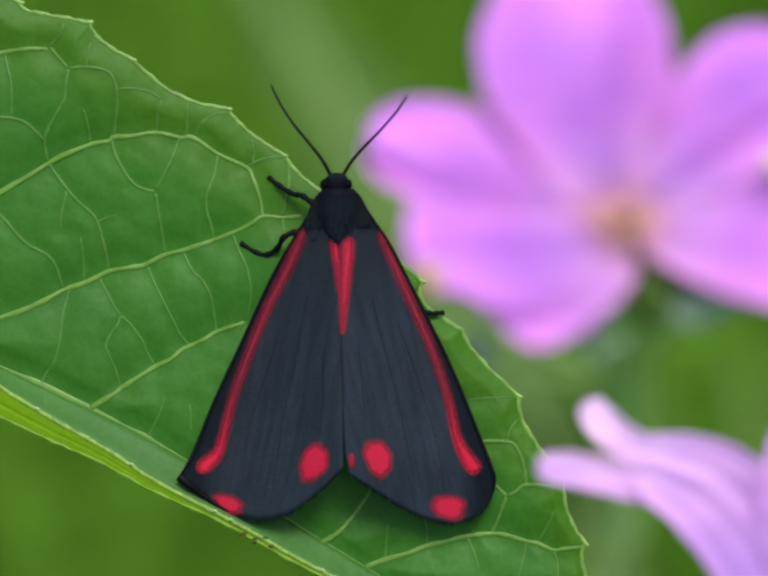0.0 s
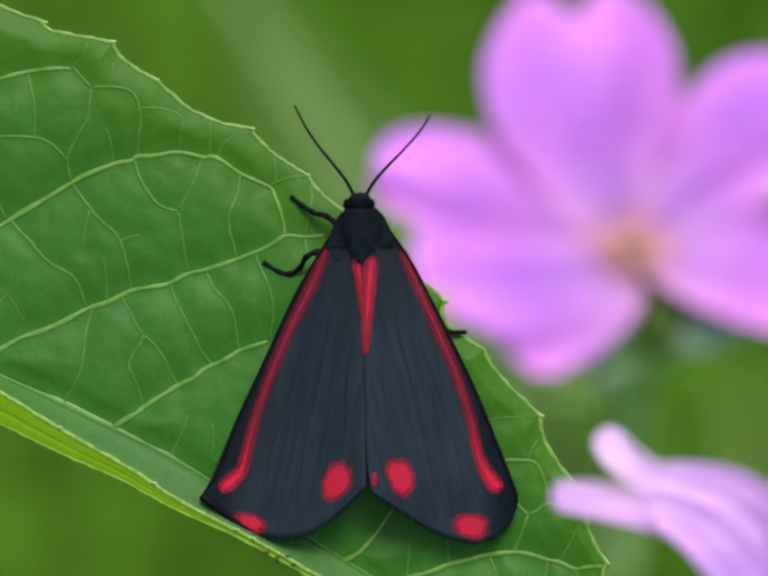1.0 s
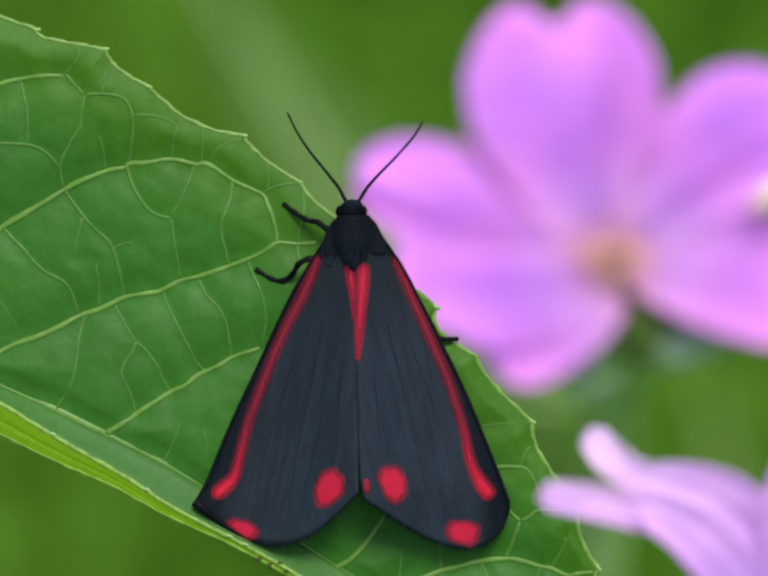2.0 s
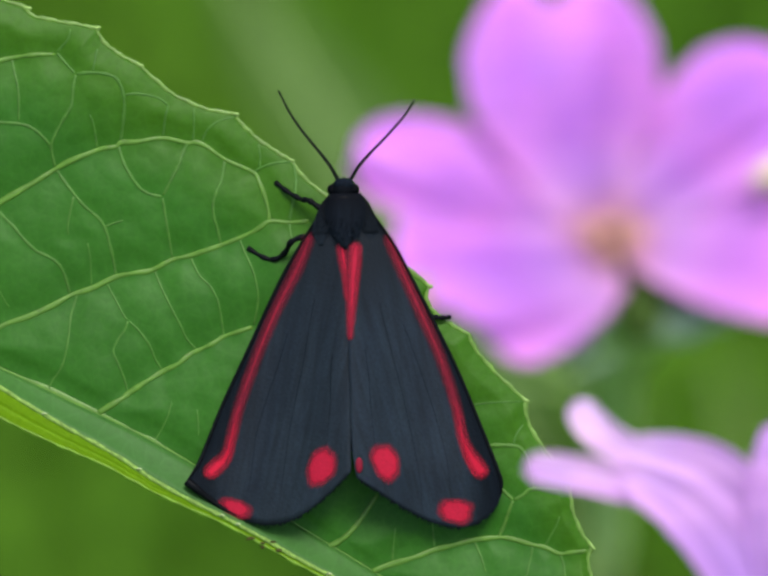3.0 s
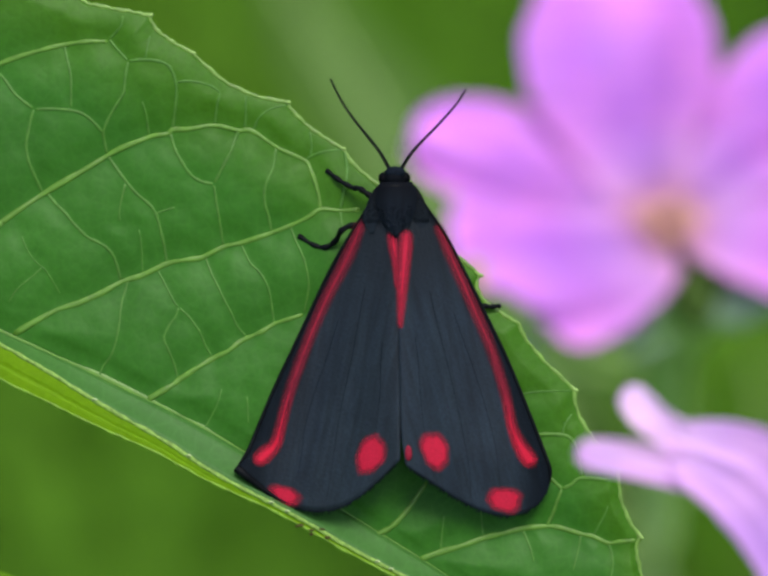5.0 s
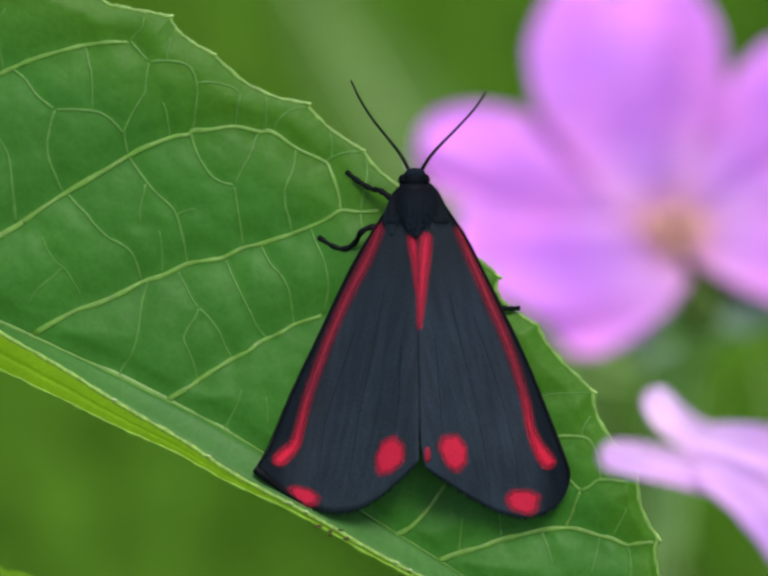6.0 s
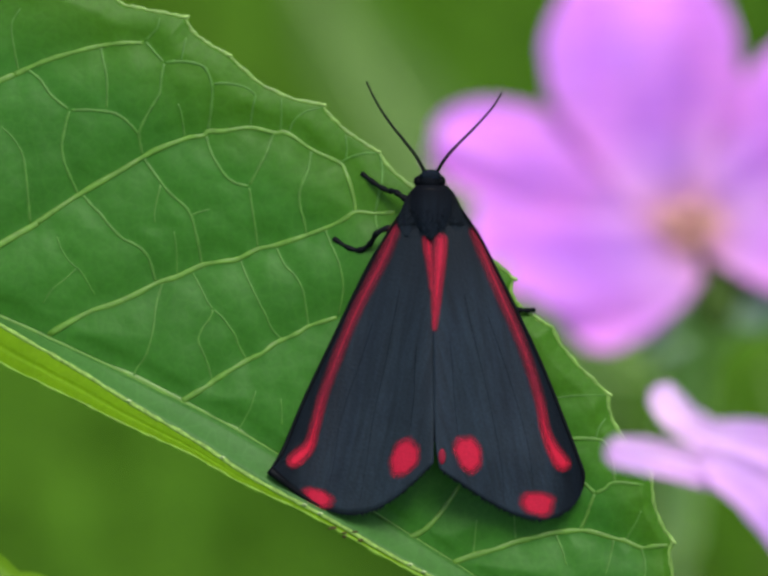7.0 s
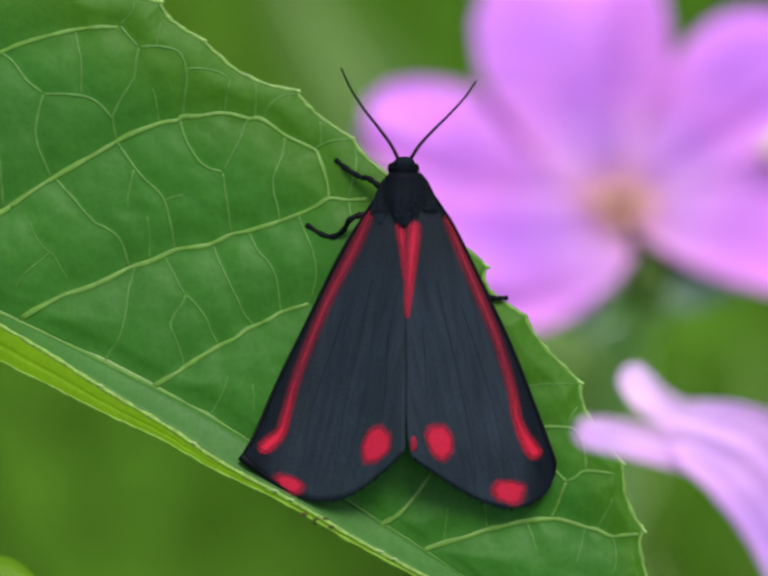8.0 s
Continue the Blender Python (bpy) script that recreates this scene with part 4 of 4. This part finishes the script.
    for s in (-1, 1):
        def on_flap(u, v):
            """A point of the flap: u from the collar back to its tip, v from -1 inside to 1 outside."""
            y = 6.85 - 3.4 * u
            inner = float(np.interp(u, (0, 0.35, 0.7, 1), (0.15, 0.70, 1.15, 1.55)))
            outer = float(np.interp(u, (0, 0.12, 0.35, 0.58, 0.8, 1), (1.12, 1.52, 1.93, 2.18, 2.20, 1.80)))
            x = 3.22 + s * (inner + (outer - inner) * (v + 1) / 2)
            return Vector((x, y, wing_height(x, y, 1) + 0.014 - 0.05 * u ** 5 + 0.05 * math.sin(math.pi * u ** 0.6) * (1 - v * v)))

        rows = [[on_flap(i / 24, k / 6 - 1) * MM for k in range(13)] for i in range(25)]
        flap = part("shoulder_flap", sheet(bmesh.new(), rows, 0.02 * MM), FLAP, moth, "slate-black shoulder flap")
        rng, bm = random.Random(20 + s), bmesh.new()
        for _ in range(900):
            u, v = rng.uniform(0.0, 0.68), rng.uniform(-1, 1)
            p = on_flap(u, v)
            e = p + Vector((s * 0.28 + rng.uniform(-0.1, 0.1), -1, 0)) * rng.uniform(0.25, 0.55)
            e.z = wing_height(e.x, e.y, 1) + 0.02 + 0.05 * math.sin(math.pi * u ** 0.7) * (1 - v * v)
            tube(bm, [p * MM, (p.lerp(e, 0.5) + Vector((0, 0, 0.03))) * MM, e * MM], lambda u: (0.020 - 0.015 * u) * MM, 3)
        part("flap_fur", bm, FLAP, flap)
    bm = bmesh.new()
    blob(bm, Vector((3.16, 6.62, 2.95)) * MM, Vector((1.02, 0.42, 0.85)) * MM, 20, 12)
    part("collar", bm, BLACK, moth, "black furry collar behind the head")
    bm = bmesh.new()
    blob(bm, Vector((3.10, 7.30, 3.0)) * MM, Vector((0.80, 0.72, 0.8)) * MM, 20, 12)
    head = part("head", bm, FUR, moth, "small black head")
    for s in (-1, 1):
        bm = bmesh.new()
        blob(bm, Vector((3.10 + s * 0.76, 7.22, 2.95)) * MM, Vector((0.33, 0.40, 0.42)) * MM, 14, 10)
        part("eye", bm, EYE, head, "glossy black eye")
    bm = bmesh.new()
    blob(bm, Vector((3.16, 7.62, 3.52)) * MM, Vector((0.70, 0.40, 0.30)) * MM, 16, 10)
    part("crown", bm, CROWN, head, "blue-black scaly crown")
    rng = random.Random(11)
    bm = bmesh.new()
    for _ in range(420):
        y = rng.uniform(3.4, 6.6)
        half = float(np.interp(y, (3.0, 4.0, 5.0, 6.0, 6.7), (0.2, 1.0, 1.5, 1.5, 1.1)))
        v = rng.uniform(-1, 1)
        p = Vector((3.22 + half * v, y, 2.75 + float(np.interp(y, (3.0, 4.5, 6.7), (0.62, 1.05, 0.82))) * math.sqrt(1 - v * v)))
        d = Vector((0.12 * v, -0.6, 0.18)).normalized() * rng.uniform(0.15, 0.36)
        tube(bm, [p * MM, (p + d * 0.5 + Vector((0, 0, 0.05))) * MM, (p + d) * MM], lambda u: (0.026 - 0.018 * u) * MM, 3)
    part("fur", bm, FUR, thorax)
    for side, ctrl in ((-1, [(2.80, 7.75, 3.2), (2.2, 8.85, 3.7), (1.35, 9.95, 4.1), (0.35, 11.2, 4.4), (-0.50, 12.5, 4.6), (-1.17, 13.88, 4.7)]),
                       (1, [(3.52, 7.75, 3.2), (4.15, 8.75, 3.7), (4.95, 9.65, 4.0), (6.08, 10.78, 4.3), (7.22, 12.05, 4.5), (7.93, 13.12, 4.6)])):
        pts = [c * MM for c in curve_points(ctrl, 44)]
        part("antenna", tube(bmesh.new(), pts, lambda u: (0.13 - 0.065 * u) * (1 + 0.26 * math.sin(u * 260)) * MM, 7), BLACK, moth, "thin black antenna")
    legs = ([(2.2, 5.6, 1.9), (1.4, 6.1, 1.7), (0.75, 6.55, 1.6), (0.2, 6.65, 1.1), (-0.7, 7.2, 0.7), (-1.5, 7.85, 0.25)],
            [(2.0, 3.6, 1.8), (0.5, 4.05, 2.0), (-0.45, 3.75, 1.9), (-0.9, 3.05, 1.1), (-1.6, 2.6, 0.7), (-2.4, 2.75, 0.45), (-3.45, 3.4, 0.15)],
            [(5.0, 0.5, 1.6), (8.2, -1.1, 1.1), (9.3, -1.5, 0.8), (10.3, -1.5, 0.35)])
    for leg in legs:
        pts = [c * MM for c in curve_points(leg, 8)]
        part("leg", tube(bmesh.new(), pts, lambda u: (0.22 - 0.07 * u + 0.03 * math.sin(u * 40)) * MM, 8), BLACK, moth, "thin black leg")
    return moth


moth = build_moth()


# ---- flowers ----
def broad_petal(axis, one, other, skew, blunt, lift, arch, wave, slope, notch, seed):
    """A broad petal along its axis, in millimetres: half widths on its two sides, a blunt or two-lobed (blunt 0) end, arched across and gently waved."""
    rng = random.Random(seed)
    ph, rows, rim = rng.uniform(0, 6), [], []
    line = curve_points([(*p, 0) for p in axis], 12)
    for i, p in enumerate(line):
        u = i / (len(line) - 1)
        way = (line[min(i + 1, len(line) - 1)] - line[max(i - 1, 0)]).normalized()
        side = Vector((-way.y, way.x, 0))
        close = max(0.02, 1 - u ** (blunt or 8)) ** 0.42
        row = []
        for k in range(33):
            v = k / 16 - 1
            if blunt:
                half = float(np.interp(u, np.linspace(0, 1, len(one)), one if v > 0 else other)) * close
                q = p + side * half * v + way * skew * v * u
                q -= way * notch * math.exp(-(v / 0.24) ** 2) * u ** 6
            else:
                # two round lobes: the petal ends earlier at its sides and in its notch
                cap = 1 - 0.34 * (1 - math.sqrt(max(0.0, 1 - abs(v) ** 2.6))) - notch / 25 * math.exp(-(v / 0.20) ** 2)
                f = u * cap * (len(line) - 1)
                j = min(int(f), len(line) - 2)
                half = float(np.interp(u * cap, np.linspace(0, 1, len(one)), one if v > 0 else other))
                q = line[j].lerp(line[j + 1], f - j) + side * half * v
            z = lift - slope * q.y + 2.2 * u * u - arch * half * v * v + wave * u * (math.sin(v * 4.0 + ph) + 0.35 * math.sin(v * 9 + u * 4 + ph))
            row.append(Vector((q.x, q.y, z)) * MM)
            rim.append(max(abs(v), (u - 0.55) / 0.45))
        rows.append(row)
    bm = sheet(bmesh.new(), rows, 0.12 * MM)
    layer = bm.verts.layers.float.new("towards_rim")
    for vert, d in zip(bm.verts, rim + rim):
        vert[layer] = d
    return bm


def build_heart(flower, rest, heart_mat):
    bm = bmesh.new()
    blob(bm, (0, 0, -0.0002), (0.0039, 0.0023, 0.0015), 16, 10)
    heart = part("flower_heart", bm, heart_mat, flower, "orange heart of the flower", rest)
    rng = random.Random(5)
    for k in range(10):
        a, r = k * 0.628, rng.uniform(0.0012, 0.0026)
        p = [Vector((0, 0, 0)), Vector((math.cos(a) * r * 0.5, math.sin(a) * r * 0.5, 0.002)), Vector((math.cos(a) * r, math.sin(a) * r, rng.uniform(0.0025, 0.0040)))]
        bm = tube(bmesh.new(), curve_points(p, 4), lambda u: 0.00025, 5)
        blob(bm, p[-1], (0.0006, 0.0006, 0.0004), 8, 6)
        part("stamen", bm, heart_mat, heart)


def sepal_rows(length, width):
    rows = []
    for i in range(13):
        u = i / 12
        half = width * math.sin(math.pi * (0.12 + 0.88 * u) ** 0.8) + 0.0002
        rows.append([Vector((length * u, half * v, -0.12 * length * math.sin(math.pi * u) + 0.3 * half * v * v)) for v in (-1, -0.5, 0, 0.5, 1)])
    return rows


FLOWER_PATH = [
    (0.0, (0.02986, 0.10272, 0.38553)),
    (0.5, (0.03110, 0.10267, 0.38544)),
    (1.0, (0.02993, 0.10148, 0.38555)),
    (1.5, (0.02942, 0.10080, 0.38566)),
    (3.0, (0.02911, 0.10140, 0.38524)),
    (3.5, (0.02886, 0.10190, 0.38555)),
    (4.0, (0.02847, 0.10119, 0.38492)),
    (4.5, (0.02949, 0.10132, 0.38529)),
    (5.0, (0.02994, 0.10142, 0.38590)),
    (6.5, (0.02848, 0.10063, 0.38560)),
    (7.0, (0.02912, 0.10147, 0.38599)),
    (7.5, (0.02654, 0.10145, 0.38552)),
    (8.0, (0.02519, 0.10207, 0.38667)),
]
NEAR_FLOWER_PATH = [
    (0.0, (0.01820, -0.03617, 0.46774)),
    (0.5, (0.01717, -0.03630, 0.46740)),
    (1.0, (0.01723, -0.03722, 0.46780)),
    (1.5, (0.01701, -0.03751, 0.46835)),
    (3.0, (0.01673, -0.03673, 0.46838)),
    (3.5, (0.01687, -0.03653, 0.46847)),
    (4.0, (0.01718, -0.03680, 0.46844)),
    (4.5, (0.01680, -0.03692, 0.46848)),
    (5.0, (0.01673, -0.03698, 0.46885)),
    (6.5, (0.01702, -0.03738, 0.46915)),
    (7.0, (0.01634, -0.03682, 0.46918)),
    (7.5, (0.01615, -0.03654, 0.46915)),
    (8.0, (0.01619, -0.03644, 0.46950)),
]


def flower_base(path, drop):
    c = Vector(path[-3][1])
    return Vector((c.x + drop[0], c.y + drop[1], 0.0))


FACE = LEAF_SPACE.to_3x3().to_4x4()
PINK_BASE, LILAC_BASE = flower_base(FLOWER_PATH, (0.004, 0.03)), flower_base(NEAR_FLOWER_PATH, (0.05, -0.02))


def build_pink_flower():
    flower = empty("pink_flower", Matrix.Translation(PINK_BASE), "mauve-pink five-petalled flower with an orange heart on its stem", "flower", "flowers")
    centre = Vector(FLOWER_PATH[-3][1]) - PINK_BASE
    rest = Matrix.Translation(centre) @ FACE
    for k, (axis, one, other, skew, blunt, lift, arch, wave, slope, notch) in enumerate((
            ([(0, 1), (-2.8, 7), (-4.4, 14), (-5.2, 25.6)], (2.2, 4.6, 6.6, 8.6, 9.8, 9.8), (1.5, 3.8, 6.2, 8.8, 10.0, 10.0), 0, 0, 0.0, -0.05, 1.0, 0.16, 1.9),
            ([(1, 1), (6.5, 6.5), (12, 12), (18, 16.5)], (1.2, 3.6, 6.2, 7.0, 6.4), (1.2, 3.8, 6.4, 7.4, 7.0), 0, 6, 0.2, 0.0, 1.0, 0.24, 0.9),
            ([(1.5, -0.5), (8, -2), (14, -2.4), (19, -2.2)], (1.2, 3.8, 6.2, 7.6, 7.2), (1.8, 3.4, 5.0, 6.2, 6.0), 0, 7, 0.5, 0.04, 0.35, 0.50, 0.9),
            ([(-0.5, -0.6), (-5, -2.4), (-10.2, -4.5), (-16.2, -6.7)], (4.6, 6.2, 7.2, 7.7, 7.7), (1.2, 4.4, 8.2, 10.8, 11.6), -3.0, 12, 1.2, 0.17, 1.2, 0.50, 0.9),
            ([(-1.5, 0.8), (-9, 3.9), (-17, 6.8), (-24.5, 8.5)], (1.4, 3.8, 4.8, 5.0, 5.0), (1.8, 4.6, 5.4, 5.4, 5.2), 0, 6, 0.2, 0.10, 0.8, 0.18, 0.6))):
        part("petal", broad_petal(axis, one, other, skew, blunt, lift, arch, wave, slope, notch, k), PETAL, flower, "", rest)
    build_heart(flower, rest, HEART)
    for turn, size in ((322, 0.0145), (252, 0.0130), (30, 0.0130), (102, 0.0130), (174, 0.0130)):
        part("sepal", sheet(bmesh.new(), sepal_rows(size, 0.0028), 0.0002), SEPAL, flower, "pale green sepal", rest @ pose(0, 0, -0.0042, -17, 0, 0) @ pose(0, 0, 0, 0, 0, turn))
    bm = bmesh.new()
    blob(bm, (0, 0, 0), (0.0026, 0.0042, 0.0028), 18, 12)
    part("calyx", bm, CALYX, flower, "dark olive calyx", rest @ pose(0.0030, -0.0060, -0.0020))
    stalk = curve_points([rest @ Vector((0, 0, -0.001)), rest @ Vector((0, -0.004, -0.008)), centre + Vector((0.0024, 0.012, -0.014)), centre + Vector((0.0034, 0.030, -0.036)), centre + Vector((0.0040, 0.044, -0.08)), centre * 0.5 + Vector((0, 0.012, 0)), Vector((0, 0, -0.01))], 10)
    part("stalk", tube(bmesh.new(), stalk, lambda u: (2.1 + 0.4 * u) * MM, 10), STALK, flower, "pale green flower stalk")
    node = stalk[32]
    for name, x, y, z, size, mat, label in (
                                            ("bract", 0.0074, -0.0078, -0.001, (0.0034, 0.0020, 0.0008), SEPAL, "pale green bract"),
                                            ("bud", 0.0152, 0.0062, 0.004, (0.0022, 0.0011, 0.0012), CREAM, "cream flower bud"),
                                            ("bract", -0.0140, -0.0122, -0.002, (0.0017, 0.0021, 0.0008), SEPAL, "pale green bract"),
                                            ("withered_petal", -0.0184, -0.0050, 0.0055, (0.0015, 0.0018, 0.0007), TAN, "withered tan petal"),
                                            ("bract", -0.0016, -0.0120, -0.002, (0.0024, 0.0006, 0.0006), SEPAL, "pale green bract")):
        at = Matrix.Translation(centre) @ FACE @ Vector((x, y, z))
        bm = bmesh.new()
        blob(bm, (0, 0, 0), size, 18, 12)
        for vert in bm.verts:
            vert.co *= 1 + 0.10 * noise.noise(vert.co * 900)
        bud = part(name, bm, mat, flower, label, Matrix.Translation(at) @ FACE @ pose(0, 0, 0, 0, 0, 25))
        part("pedicel", tube(bmesh.new(), curve_points([at, at.lerp(node, 0.4) + Vector((0, 0.012, -0.01)), node], 8), lambda u: 0.0005, 6), STALK, flower)
    return flower, centre


def long_petal(axis, widths, lift, curl):
    """A petal along a curved axis with a blunt rounded tip; curl above 0 hollows it along its middle."""
    line, rows = curve_points([(*p, 0) for p in axis], 12), []
    for i, p in enumerate(line):
        u = i / (len(line) - 1)
        way = (line[min(i + 1, len(line) - 1)] - line[max(i - 1, 0)]).normalized()
        side = Vector((-way.y, way.x, 0))
        half = float(np.interp(u, np.linspace(0, 1, len(widths)), widths)) * math.sqrt(min(1.0, u / 0.09 + 0.002))
        rows.append([(p + side * half * v + Vector((0, 0, lift * math.sin(math.pi * u) + curl * half * v * v + 0.10 * math.sin(v * 5.5 + u * 4) + 0.08 * math.sin(v * 12 + u * 2)))) * MM for v in [k / 16 - 1 for k in range(33)]])
    return sheet(bmesh.new(), rows, 0.00012)


def build_lilac_flower():
    flower = empty("lilac_flower", Matrix.Translation(LILAC_BASE), "pale lilac flower seen from its side with notched petals", "flower", "flowers")
    tip = Vector(NEAR_FLOWER_PATH[-3][1]) - LILAC_BASE
    rest = Matrix.Translation(tip) @ FACE
    for axis, widths, lift, curl in (
            # the notched petal: its body and the two lobes of its tip
            ([(2.0, -3.9), (3.9, -4.4), (6.8, -5.7), (9.3, -8.2), (11.2, -11.7), (12.6, -15.0)], (1.1, 2.15, 3.05, 3.3, 3.2, 2.8), 0.5, 0.16),
            ([(-0.32, -0.50), (0.55, -1.65), (1.95, -2.8), (4.6, -4.0)], (0.76, 0.94, 0.90, 0.9), 0.25, 0.25),
            ([(-3.23, -4.26), (-1.38, -4.40), (0.64, -4.78), (3.8, -5.5)], (0.75, 0.92, 0.98, 1.1), 0.25, 0.25),
            # the next petals behind it
            ([(12.2, -1.6), (11.9, -4.2), (12.0, -8.0), (13.2, -14.0)], (1.2, 1.9, 2.4, 2.0), 1.2, -0.06),
            ([(19.5, -3.5), (18.0, -7.5), (16.4, -12.0), (14.8, -15.0)], (1.3, 2.2, 2.4, 1.6), 1.0, -0.06)):
        part("petal", long_petal(axis, widths, lift, curl), PALE_PETAL, flower, "", rest)
    heart = rest @ Vector((0.0142, -0.0165, -0.001))
    bm = bmesh.new()
    blob(bm, (0, 0, 0), (0.0022, 0.0022, 0.003), 16, 10)
    part("flower_heart", bm, HEART, flower, "orange heart of the flower", Matrix.Translation(heart))
    for k in range(5):
        part("sepal", sheet(bmesh.new(), sepal_rows(0.007, 0.002), 0.0002), SEPAL, flower, "pale green sepal", Matrix.Translation(heart) @ FACE @ pose(0, 0, -0.002, 0, 0, -130 + 30 * k) @ pose(0, 0, 0, 0, 30, 0))
    stalk = curve_points([heart, heart + Vector((0.002, 0.0, -0.012)), heart * 0.6, Vector((0, 0, -0.01))], 10)
    part("stalk", tube(bmesh.new(), stalk, lambda u: (0.9 + 0.8 * u) * MM, 8), STEM, flower, "pale green flower stalk")
    return flower, tip


pink_flower, PINK_CENTRE = build_pink_flower()
lilac_flower, LILAC_TIP = build_lilac_flower()


# ---- soft greenery behind ----
def strap_leaf(name, base, mid, tip, width, mat, label):
    ob = empty(name, Matrix.Translation(base), label, "plant", "leaves behind")
    line = curve_points([Vector((0, 0, -0.005)), Vector(mid) - Vector(base), Vector(tip) - Vector(base)], 14)
    rows = []
    for i, p in enumerate(line):
        u = i / (len(line) - 1)
        half = width * (0.35 + 0.65 * math.sin(math.pi * min(1, 0.15 + u * 0.75))) * (1 - max(0, u - 0.8) * 4.8)
        rows.append([p + Vector((half * v, 0.15 * half * v * v, 0.1 * half * v * v)) for v in (-1, -0.5, 0, 0.5, 1)])
    part("blade", sheet(bmesh.new(), rows, 0.0004), mat, ob)
    part("midrib", tube(bmesh.new(), [p + Vector((0, -0.0003, 0.0006)) for p in line], lambda u: 0.0012 * (1 - 0.7 * u), 6), STALK, ob)
    return ob


def view_point(x, y, depth):
    """A place beside the line of sight: x and y as on the leaf's plane in millimetres, depth in metres behind it."""
    eye = LEAF_SPACE @ Vector((0, 0, 0.3))
    p = LEAF_SPACE @ Vector((x * MM, y * MM, 0))
    return eye + (p - eye) * ((0.3 + depth) / 0.3)


a, b = view_point(11, -6, 0.60), view_point(-8, 26, 0.67)
strap_leaf("strap_leaf", (a.x + 0.03, a.y + 0.02, 0.0), a, b, 0.015, STRAP, "pale green strap-shaped leaf rising from the grass")
for x0, y0, x1, y1, d0, d1, half in ((14, -30, 22, -8, 0.50, 0.62, 0.008), (24, -34, 16.5, -12, 0.52, 0.60, 0.005), (33, -34, 27.5, -5, 0.54, 0.62, 0.012)):
    a, b = view_point(x0, y0, d0), view_point(x1, y1, d1)
    strap_leaf("strap_leaf", (a.x + 0.01, a.y - 0.01, 0.0), a, b, half, OLIVE, "olive green strap-shaped leaf rising from the grass")


# ---- what moves ----
def swayed(base, rest, now):
    """A plant that bends from its foot, so that the point at rest comes to now."""
    a, b = rest, Vector(now) - base
    turn = a.rotation_difference(b).to_matrix().to_4x4()
    return Matrix.Translation(base + b - turn @ a) @ turn


def motions():
    walk(pink_flower, [(t, swayed(PINK_BASE, PINK_CENTRE, p)) for t, p in FLOWER_PATH])
    walk(lilac_flower, [(t, swayed(LILAC_BASE, LILAC_TIP, p)) for t, p in NEAR_FLOWER_PATH])


motions()
